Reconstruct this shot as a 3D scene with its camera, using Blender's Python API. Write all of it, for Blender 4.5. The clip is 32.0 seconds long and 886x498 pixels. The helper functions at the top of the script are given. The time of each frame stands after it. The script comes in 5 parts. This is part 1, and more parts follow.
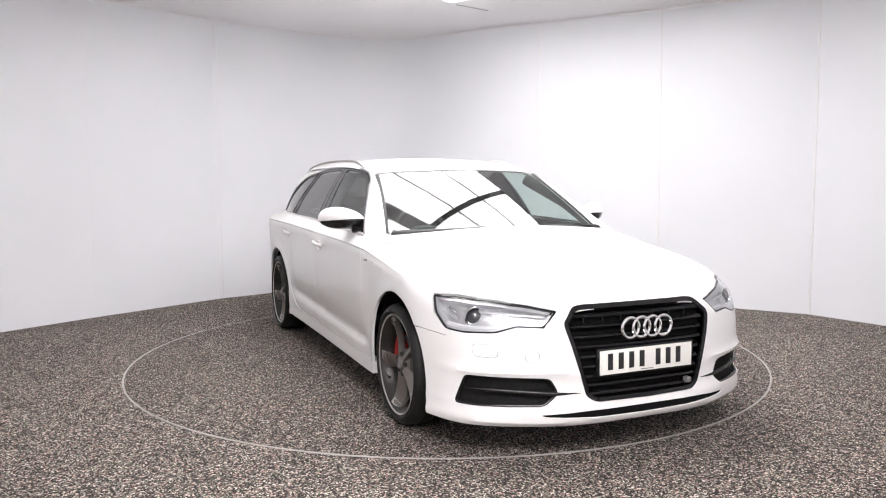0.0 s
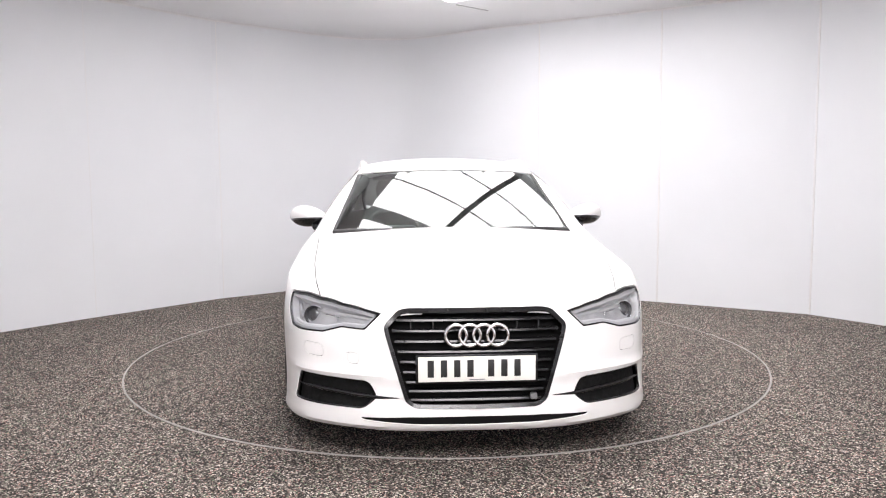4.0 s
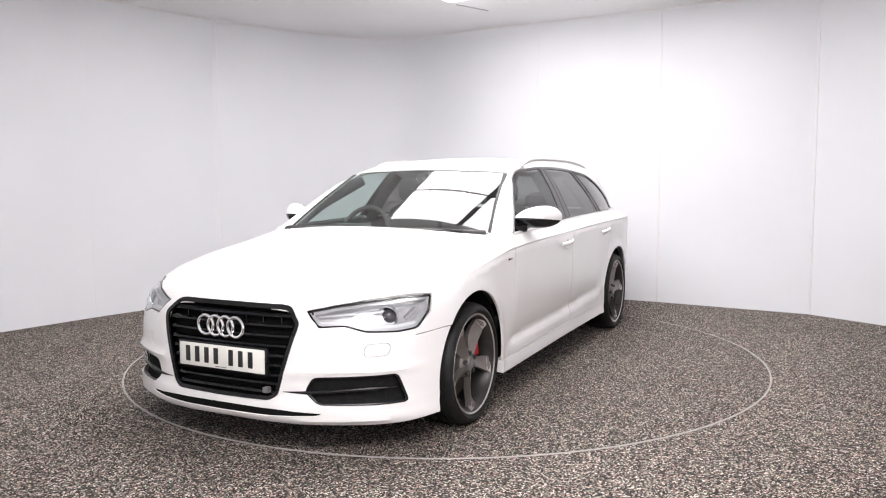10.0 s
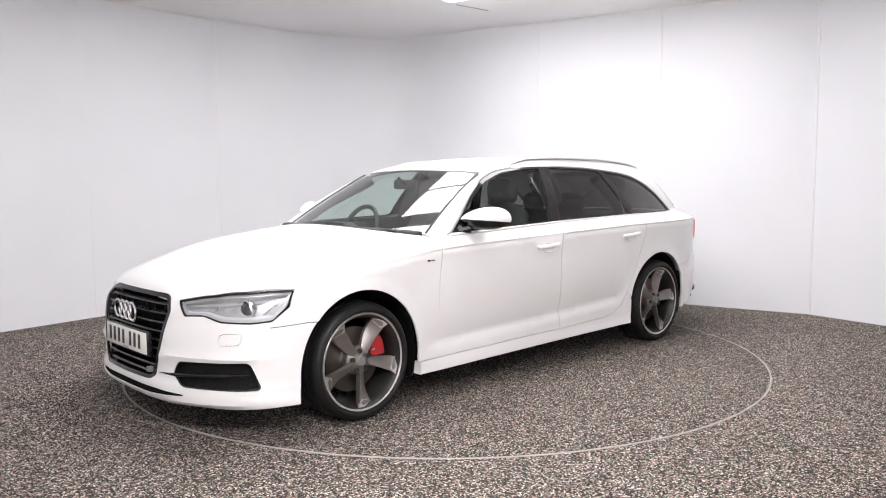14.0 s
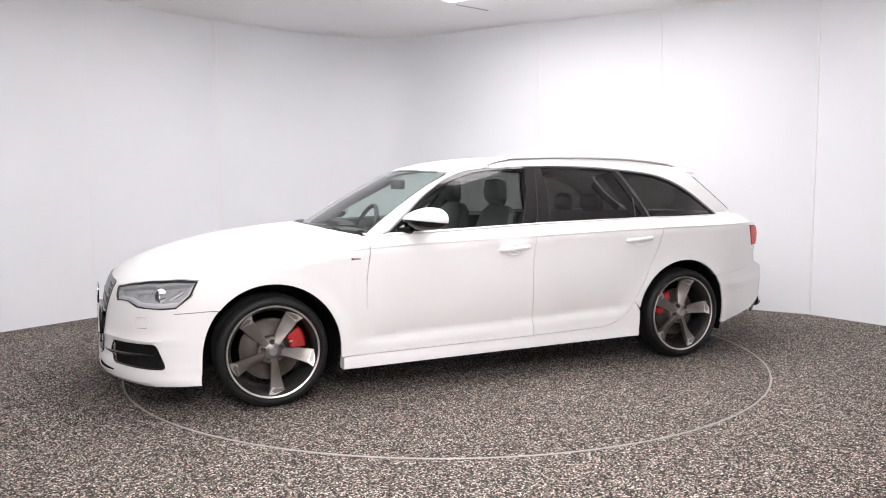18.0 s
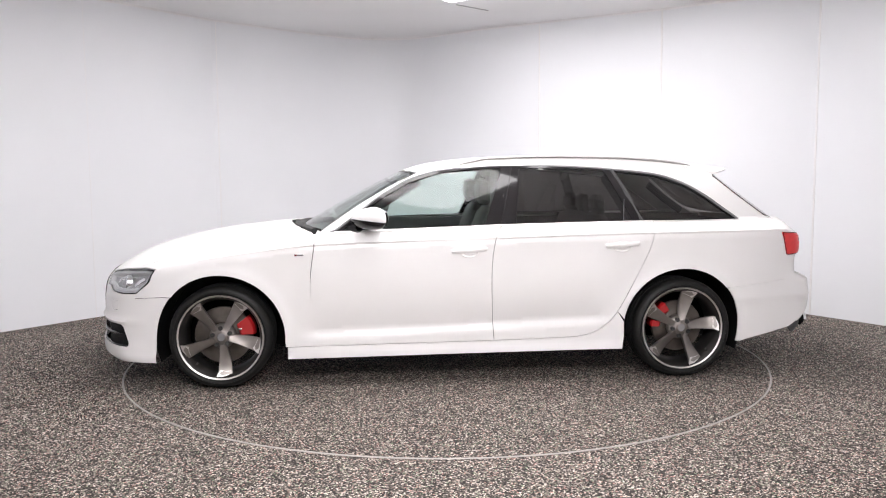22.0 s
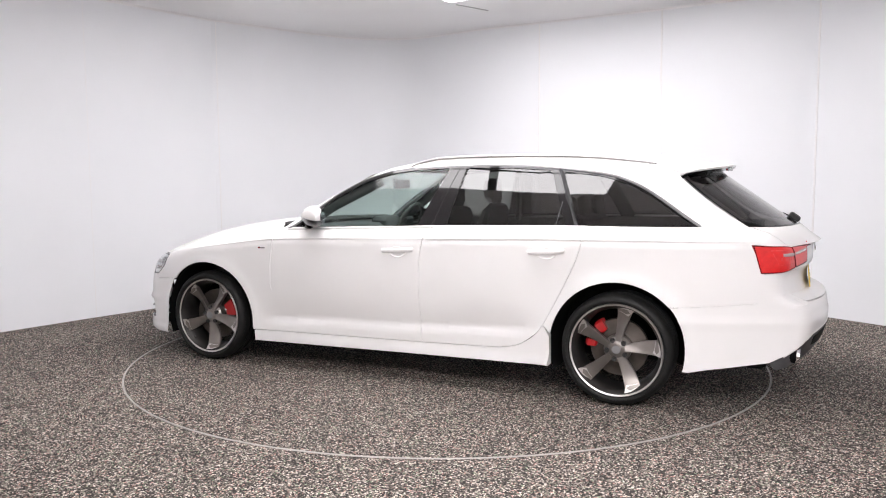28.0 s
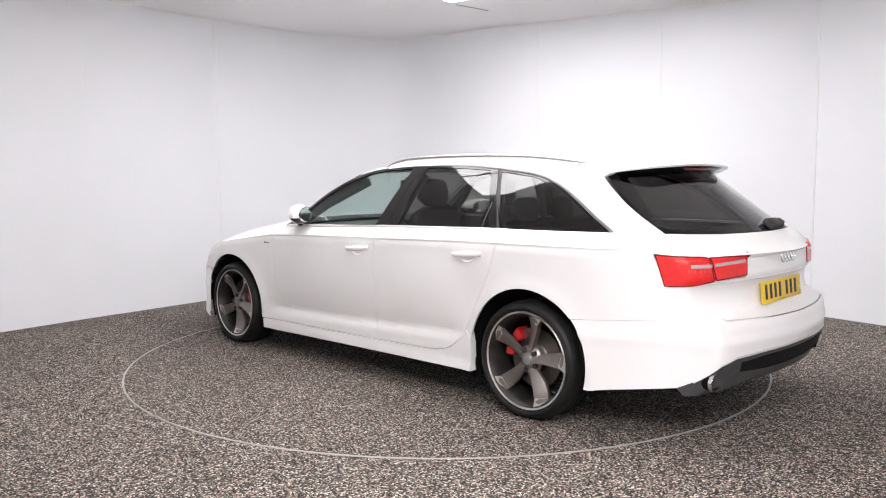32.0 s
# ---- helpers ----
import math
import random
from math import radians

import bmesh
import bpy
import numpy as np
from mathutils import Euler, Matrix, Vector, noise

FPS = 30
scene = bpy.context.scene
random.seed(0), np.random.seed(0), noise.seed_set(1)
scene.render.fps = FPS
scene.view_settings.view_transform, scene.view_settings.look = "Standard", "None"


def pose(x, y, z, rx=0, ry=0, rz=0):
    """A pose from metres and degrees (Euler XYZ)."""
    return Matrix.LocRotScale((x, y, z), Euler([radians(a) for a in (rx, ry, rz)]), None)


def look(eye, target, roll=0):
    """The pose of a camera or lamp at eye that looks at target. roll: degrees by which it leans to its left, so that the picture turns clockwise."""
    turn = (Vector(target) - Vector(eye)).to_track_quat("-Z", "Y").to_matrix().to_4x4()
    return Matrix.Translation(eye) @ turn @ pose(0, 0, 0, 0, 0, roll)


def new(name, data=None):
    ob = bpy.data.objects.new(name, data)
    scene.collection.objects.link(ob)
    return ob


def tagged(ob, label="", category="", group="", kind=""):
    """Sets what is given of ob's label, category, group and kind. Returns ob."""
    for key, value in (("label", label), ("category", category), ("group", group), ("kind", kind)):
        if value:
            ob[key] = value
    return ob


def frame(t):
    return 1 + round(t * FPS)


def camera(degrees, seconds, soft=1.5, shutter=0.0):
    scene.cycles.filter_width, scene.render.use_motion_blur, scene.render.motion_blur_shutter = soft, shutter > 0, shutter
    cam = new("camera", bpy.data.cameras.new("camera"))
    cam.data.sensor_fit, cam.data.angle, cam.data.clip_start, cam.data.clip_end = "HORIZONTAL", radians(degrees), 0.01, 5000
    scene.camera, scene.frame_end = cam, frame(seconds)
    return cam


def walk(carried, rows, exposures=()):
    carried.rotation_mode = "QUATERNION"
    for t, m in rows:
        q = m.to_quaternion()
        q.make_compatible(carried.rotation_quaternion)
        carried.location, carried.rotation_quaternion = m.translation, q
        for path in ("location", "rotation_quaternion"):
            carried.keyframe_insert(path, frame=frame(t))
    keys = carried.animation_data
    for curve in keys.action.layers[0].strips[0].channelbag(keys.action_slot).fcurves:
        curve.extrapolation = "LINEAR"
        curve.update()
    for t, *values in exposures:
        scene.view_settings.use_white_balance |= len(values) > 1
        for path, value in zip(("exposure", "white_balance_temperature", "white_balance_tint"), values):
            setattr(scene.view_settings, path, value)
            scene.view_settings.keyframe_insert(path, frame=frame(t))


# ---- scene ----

# ---- camera ----
EYE = Vector((0.0, 0.0, 1.289))
AXIS = (0.0204, 5.735)           # centre of the turntable on the floor
cam = camera(59.2, 32.0, soft=1.1)
VIEW = look(EYE, EYE + Vector((0.0, math.cos(0.0900), -math.sin(0.0900))), roll=-0.344)
walk(cam, [(0.0, VIEW), (32.0, VIEW)])

# ---- light ----
world = bpy.data.worlds.new("world")
scene.world = world
world.use_nodes = True
world.node_tree.nodes["Background"].inputs[0].default_value = (0.8, 0.85, 0.9, 1)
world.node_tree.nodes["Background"].inputs[1].default_value = 0.05
scene.view_settings.exposure = 0.0
PANEL_GLOW = 10.4
# strength of the unseen fill light added over the camera
FILL_GLOW = 23.5


# ---- materials ----
def material(name, color, rough=0.5, metal=0.0, **extra):
    """Principled material; extra: coat, spec, emit, emit_color, trans."""
    m = bpy.data.materials.new(name)
    m.use_nodes = True
    b = m.node_tree.nodes["Principled BSDF"]
    b.inputs["Base Color"].default_value = (*color, 1)
    b.inputs["Roughness"].default_value = rough
    b.inputs["Metallic"].default_value = metal
    if "coat" in extra:
        b.inputs["Coat Weight"].default_value = extra["coat"]
        b.inputs["Coat Roughness"].default_value = extra.get("coat_rough", 0.03)
    if "spec" in extra:
        b.inputs["Specular IOR Level"].default_value = extra["spec"]
    if "emit" in extra:
        b.inputs["Emission Color"].default_value = (*extra.get("emit_color", color), 1)
        b.inputs["Emission Strength"].default_value = extra["emit"]
    if "trans" in extra:
        b.inputs["Transmission Weight"].default_value = extra["trans"]
        b.inputs["IOR"].default_value = extra.get("ior", 1.5)
    return m


def node(m, kind, **inputs):
    n = m.node_tree.nodes.new(kind)
    for k, v in inputs.items():
        n.inputs[k.replace("_", " ")].default_value = v
    return n


def link(m, a, b):
    m.node_tree.links.new(a, b)


def bsdf(m):
    return m.node_tree.nodes["Principled BSDF"]


def mottle(m, scale, low, high, detail=4.0, coord="Object", bump=0.0, bump_scale=None, rough=None, stretch=None):
    """Colour varied by noise between two values, with optional fine bump and roughness change."""
    tc = node(m, "ShaderNodeTexCoord")
    src = tc.outputs[coord]
    if stretch:
        mp = node(m, "ShaderNodeMapping")
        mp.inputs["Scale"].default_value = stretch
        link(m, src, mp.inputs["Vector"])
        src = mp.outputs["Vector"]
    n = node(m, "ShaderNodeTexNoise", Scale=scale, Detail=detail)
    link(m, src, n.inputs["Vector"])
    r = node(m, "ShaderNodeValToRGB")
    r.color_ramp.elements[0].position, r.color_ramp.elements[1].position = 0.3, 0.7
    r.color_ramp.elements[0].color, r.color_ramp.elements[1].color = (*low, 1), (*high, 1)
    link(m, n.outputs["Fac"], r.inputs["Fac"])
    link(m, r.outputs["Color"], bsdf(m).inputs["Base Color"])
    if rough:
        rr = node(m, "ShaderNodeMapRange", To_Min=rough[0], To_Max=rough[1])
        link(m, n.outputs["Fac"], rr.inputs["Value"])
        link(m, rr.outputs["Result"], bsdf(m).inputs["Roughness"])
    if bump:
        f = node(m, "ShaderNodeTexNoise", Scale=bump_scale or scale * 12, Detail=3.0)
        link(m, src, f.inputs["Vector"])
        b = node(m, "ShaderNodeBump", Strength=bump, Distance=0.002)
        link(m, f.outputs["Fac"], b.inputs["Height"])
        link(m, b.outputs["Normal"], bsdf(m).inputs["Normal"])
    return m


def speckled(name, shade=1.0):
    """Dark rubber-granule flooring with pale, pink and green flecks."""
    m = material(name, (0.05, 0.05, 0.05), 0.85, spec=0.25)
    tc = node(m, "ShaderNodeTexCoord")
    v = node(m, "ShaderNodeTexVoronoi", Scale=166.0, Randomness=1.0)
    link(m, tc.outputs["Object"], v.inputs["Vector"])
    sep = node(m, "ShaderNodeSeparateColor")
    link(m, v.outputs["Color"], sep.inputs["Color"])
    ramp = node(m, "ShaderNodeValToRGB")
    ramp.color_ramp.interpolation = "CONSTANT"
    e = ramp.color_ramp.elements
    stops = [(0.0, (0.014, 0.013, 0.013)), (0.31, (0.045, 0.041, 0.039)), (0.51, (0.10, 0.09, 0.083)),
             (0.66, (0.23, 0.21, 0.19)), (0.78, (0.47, 0.43, 0.40)), (0.87, (0.88, 0.84, 0.79)),
             (0.935, (0.58, 0.36, 0.33)), (0.97, (0.34, 0.46, 0.33))]
    while len(e) < len(stops):
        e.new(0.5)
    for el, (p, c) in zip(e, stops):
        el.position, el.color = p, (c[0] * shade * 1.06, c[1] * shade, c[2] * shade * 0.95, 1)
    link(m, sep.outputs["Red"], ramp.inputs["Fac"])
    big = node(m, "ShaderNodeTexNoise", Scale=1.3, Detail=3.0)
    link(m, tc.outputs["Object"], big.inputs["Vector"])
    mr = node(m, "ShaderNodeMapRange", To_Min=0.82, To_Max=1.15)
    link(m, big.outputs["Fac"], mr.inputs["Value"])
    mix = node(m, "ShaderNodeMix")
    mix.data_type, mix.blend_type = "RGBA", "MULTIPLY"
    mix.inputs["Factor"].default_value = 1.0
    link(m, ramp.outputs["Color"], mix.inputs["A"])
    link(m, mr.outputs["Result"], mix.inputs["B"])
    link(m, mix.outputs["Result"], bsdf(m).inputs["Base Color"])
    b = node(m, "ShaderNodeBump", Strength=0.6, Distance=0.004)
    link(m, v.outputs["Distance"], b.inputs["Height"])
    b.invert = True
    link(m, b.outputs["Normal"], bsdf(m).inputs["Normal"])
    return m


def pane_glass(name, tint, gloss_ior=1.5):
    """Tinted window glass: lets coloured light through and mirrors by Fresnel."""
    m = bpy.data.materials.new(name)
    m.use_nodes = True
    t = m.node_tree
    t.nodes.clear()
    out = t.nodes.new("ShaderNodeOutputMaterial")
    tr = node(m, "ShaderNodeBsdfTransparent")
    tr.inputs["Color"].default_value = (*tint, 1)
    gl = node(m, "ShaderNodeBsdfGlossy", Roughness=0.0)
    gl.inputs["Color"].default_value = (1, 1, 1, 1)
    # reflectance by Schlick's rule
    f0 = ((gloss_ior - 1) / (gloss_ior + 1)) ** 2
    lw = node(m, "ShaderNodeLayerWeight")
    lw.inputs["Blend"].default_value = 0.5
    pw = node(m, "ShaderNodeMath")
    pw.operation, pw.inputs[1].default_value = "POWER", 5.0
    ma = node(m, "ShaderNodeMath")
    ma.operation, ma.inputs[1].default_value, ma.inputs[2].default_value = "MULTIPLY_ADD", 1 - f0, f0
    link(m, lw.outputs["Facing"], pw.inputs[0])
    link(m, pw.outputs[0], ma.inputs[0])
    mx = t.nodes.new("ShaderNodeMixShader")
    link(m, ma.outputs[0], mx.inputs[0])
    link(m, tr.outputs[0], mx.inputs[1])
    link(m, gl.outputs[0], mx.inputs[2])
    link(m, mx.outputs[0], out.inputs[0])
    return m


def glow(name, color, strength):
    m = bpy.data.materials.new(name)
    m.use_nodes = True
    t = m.node_tree
    t.nodes.clear()
    out = t.nodes.new("ShaderNodeOutputMaterial")
    em = node(m, "ShaderNodeEmission", Strength=strength)
    em.inputs["Color"].default_value = (*color, 1)
    link(m, em.outputs[0], out.inputs[0])
    return m


M_WALL = mottle(material("wall_panel", (0.8, 0.8, 0.81), 0.45), 0.7, (0.755, 0.765, 0.79), (0.80, 0.81, 0.835), bump=0.02, bump_scale=60, rough=(0.38, 0.5))
M_TRIM = material("wall_trim", (0.80, 0.79, 0.79), 0.35)
M_CEIL = mottle(material("ceiling_paint", (0.78, 0.77, 0.77), 0.6), 0.9, (0.83, 0.825, 0.835), (0.87, 0.865, 0.875), bump=0.02, bump_scale=80)
M_FLOOR = speckled("floor_granules", 0.83)
M_DISC = speckled("turntable_granules", 0.72)
M_RING = mottle(material("turntable_edge", (0.55, 0.53, 0.50), 0.45, 0.35), 6, (0.33, 0.315, 0.30), (0.47, 0.45, 0.425))
M_DARKBAR = material("dark_frame", (0.03, 0.03, 0.03), 0.5)
M_LAMPBAR = material("light_frame_grey", (0.22, 0.22, 0.22), 0.5)
M_GLOW_FILL = glow("fill_light_panel", (1.0, 0.955, 0.97), FILL_GLOW)
M_GLOW = glow("light_panel", (1.0, 0.965, 0.98), PANEL_GLOW)

M_PAINT = mottle(material("white_paint", (0.82, 0.81, 0.80), 0.35, coat=0.55, coat_rough=0.02), 2.0, (0.835, 0.825, 0.815), (0.865, 0.855, 0.845))
M_BLACK = material("gloss_black", (0.008, 0.008, 0.009), 0.14)
M_PILLAR = material("pillar_black", (0.012, 0.011, 0.012), 0.07, spec=0.5)
M_GRILLE = mottle(material("grille_black", (0.008, 0.008, 0.009), 0.22, spec=0.4), 30, (0.006, 0.006, 0.007), (0.012, 0.012, 0.013))
M_MATTE = mottle(material("matte_black", (0.02, 0.02, 0.02), 0.7), 25, (0.014, 0.014, 0.014), (0.028, 0.028, 0.028), bump=0.2, bump_scale=300)
M_WELL = material("wheel_well_felt", (0.006, 0.006, 0.006), 0.9, spec=0.1)
M_TYRE = mottle(material("tyre_rubber", (0.012, 0.012, 0.012), 0.6, spec=0.3), 20, (0.006, 0.006, 0.006), (0.012, 0.012, 0.011), bump=0.25, bump_scale=200, rough=(0.42, 0.65))
M_RIM = mottle(material("titanium_rim", (0.28, 0.26, 0.245), 0.36, 0.7), 12, (0.205, 0.186, 0.173), (0.26, 0.238, 0.222), rough=(0.32, 0.45))
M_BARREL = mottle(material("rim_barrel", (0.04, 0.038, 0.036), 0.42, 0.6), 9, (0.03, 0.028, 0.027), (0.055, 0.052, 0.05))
M_SILVER = mottle(material("machined_silver", (0.6, 0.58, 0.56), 0.34, 0.85), 30, (0.52, 0.50, 0.48), (0.62, 0.60, 0.58), rough=(0.3, 0.42))
M_CHROME = material("chrome", (0.82, 0.82, 0.83), 0.14, 1.0)
M_SATIN = material("satin_aluminium", (0.72, 0.71, 0.70), 0.38, 0.6)
M_RAIL = material("rail_aluminium", (0.46, 0.45, 0.44), 0.42, 0.75)
M_DISCBRAKE = mottle(material("brake_steel", (0.20, 0.18, 0.17), 0.45, 0.8), 9, (0.075, 0.064, 0.055), (0.14, 0.122, 0.108))
M_RED = material("red_enamel", (0.42, 0.009, 0.012), 0.35, coat=0.6)
M_GLASS_W = pane_glass("windscreen_glass", (0.74, 0.83, 0.80), 1.95)
M_GLASS_F = pane_glass("front_glass", (0.76, 0.86, 0.83), 1.40)
M_GLASS_R = pane_glass("privacy_glass", (0.17, 0.164, 0.16), 1.70)
M_LENS = pane_glass("clear_lens", (0.93, 0.94, 0.95), 1.42)
M_TAILRED = mottle(material("red_lens_body", (0.72, 0.012, 0.014), 0.3, coat=0.15), 40, (0.66, 0.010, 0.012), (0.78, 0.016, 0.016))
M_TAILPINK = material("pink_light_bar", (0.48, 0.36, 0.35), 0.25, coat=0.6)
M_REFL = material("lamp_reflector", (0.56, 0.56, 0.57), 0.34, 0.45)
M_LAMPGREY = material("lamp_housing", (0.20, 0.20, 0.205), 0.4, 0.3)
M_LAMPON = material("lamp_diffuser", (0.66, 0.66, 0.67), 0.3)
M_PLATE_W = material("plate_white", (0.80, 0.79, 0.74), 0.4)
M_PLATE_Y = material("plate_yellow", (0.78, 0.52, 0.03), 0.4)
M_INK = material("plate_ink", (0.015, 0.015, 0.015), 0.5)
M_INT = mottle(material("interior_plastic", (0.035, 0.035, 0.036), 0.6), 14, (0.028, 0.028, 0.03), (0.045, 0.045, 0.046), bump=0.2, bump_scale=400)
M_LEATHER = mottle(material("seat_leather", (0.04, 0.038, 0.037), 0.5), 10, (0.044, 0.041, 0.04), (0.066, 0.062, 0.06), bump=0.3, bump_scale=250)
M_LINER = material("headliner", (0.35, 0.34, 0.33), 0.9)
M_SHADE = material("mirror_glass", (0.8, 0.82, 0.83), 0.02, 1.0)


# ---- mesh helpers ----
def mesh_object(name, verts, faces, mat, parent=None, label="", smooth=True, sharp_angle=35.0):
    me = bpy.data.meshes.new(name)
    me.from_pydata([tuple(map(float, v)) for v in verts], [], [tuple(map(int, f)) for f in faces])
    me.materials.append(mat)
    me.update()
    if smooth:
        me.shade_smooth()
        me.set_sharp_from_angle(angle=radians(sharp_angle))
    ob = new(name, me)
    if parent is not None:
        ob.parent = parent
    if label:
        tagged(ob, label)
    return ob


def part(name, bm, mat, parent, label="", sharp_angle=35.0):
    """Links a bmesh as one mesh object under a thing or a part."""
    bmesh.ops.recalc_face_normals(bm, faces=bm.faces)
    me = bpy.data.meshes.new(name)
    bm.to_mesh(me)
    bm.free()
    me.materials.append(mat)
    me.shade_smooth()
    me.set_sharp_from_angle(angle=radians(sharp_angle))
    ob = new(name, me)
    if parent is not None:
        ob.parent = parent
    if label:
        tagged(ob, label)
    return ob


def thing(name, label, category, group=""):
    return tagged(new(name), label, category, group)


def box(bm, c, s, bevel=0.0, m=None, seg=2):
    g = bmesh.ops.create_cube(bm, size=1.0, matrix=Matrix.Translation(c) @ Matrix.Diagonal((*s, 1)))
    vs = g["verts"]
    if bevel:
        es = list({e for v in vs for e in v.link_edges})
        r = bmesh.ops.bevel(bm, geom=es, offset=bevel, segments=seg, affect="EDGES", profile=0.5)
        vs = list({v for f in r["faces"] for v in f.verts} | {v for v in vs if v.is_valid})
    if m is not None:
        bmesh.ops.transform(bm, matrix=m, verts=vs)
    return vs


def lathe(bm, profile, n=48, axis="y", centre=(0, 0, 0), a0=0.0, a1=2 * math.pi, close=True):
    """Turns (radius, along) points round an axis."""
    full = abs(a1 - a0 - 2 * math.pi) < 1e-6
    cnt = n if full else n + 1
    rings = []
    for i in range(cnt):
        a = a0 + (a1 - a0) * i / n
        ring = []
        for r, h in profile:
            p = {"y": (r * math.cos(a), h, r * math.sin(a)), "z": (r * math.cos(a), r * math.sin(a), h),
                 "x": (h, r * math.cos(a), r * math.sin(a))}[axis]
            ring.append(bm.verts.new(Vector(p) + Vector(centre)))
        rings.append(ring)
    for i in range(n):
        a, b = rings[i], rings[(i + 1) % cnt]
        for j in range(len(profile) - 1):
            bm.faces.new((a[j], a[j + 1], b[j + 1], b[j]))
    return rings


def tube(bm, pts, radius, n=10, closed=False, flat=1.0):
    """A rod through points; flat scales it across one side."""
    pts = [Vector(p) for p in pts]
    k = len(pts)
    rings = []
    side = None
    for i, p in enumerate(pts):
        a = pts[(i - 1) % k] if (closed or i > 0) else p
        b = pts[(i + 1) % k] if (closed or i < k - 1) else p
        d = (b - a).normalized()
        if side is None:
            side = d.cross(Vector((0, 0, 1)))
            if side.length < 1e-3:
                side = d.cross(Vector((0, 1, 0)))
        side = (side - d * side.dot(d)).normalized()
        up = side.cross(d)
        r = radius(i / (k - 1)) if callable(radius) else radius
        rings.append([bm.verts.new(p + side * math.cos(2 * math.pi * j / n) * r * flat + up * math.sin(2 * math.pi * j / n) * r) for j in range(n)])
    for i in range(k if closed else k - 1):
        a, b = rings[i], rings[(i + 1) % k]
        for j in range(n):
            bm.faces.new((a[j], a[(j + 1) % n], b[(j + 1) % n], b[j]))
    if not closed:
        bm.faces.new(rings[0][::-1])
        bm.faces.new(rings[-1])


# ---- the booth ----
CEIL_Z = 2.98
# outline of the booth on the floor, anticlockwise from behind the camera on the right
PLAN = [(2.4, -1.1), (4.5, 1.6), (4.7, 4.3), (4.55, 5.45), (3.83, 6.62), (3.42, 7.24), (2.20, 8.03), (0.98, 8.72), (0.44, 9.03),
        (0.16, 9.24), (-0.06, 9.42), (-0.30, 9.56), (-0.60, 9.63), (-0.90, 9.60), (-1.18, 9.48), (-1.46, 9.27),
        (-2.44, 8.42), (-3.35, 7.22), (-4.25, 5.95), (-4.7, 4.4), (-4.5, 1.6), (-2.4, -1.1)]


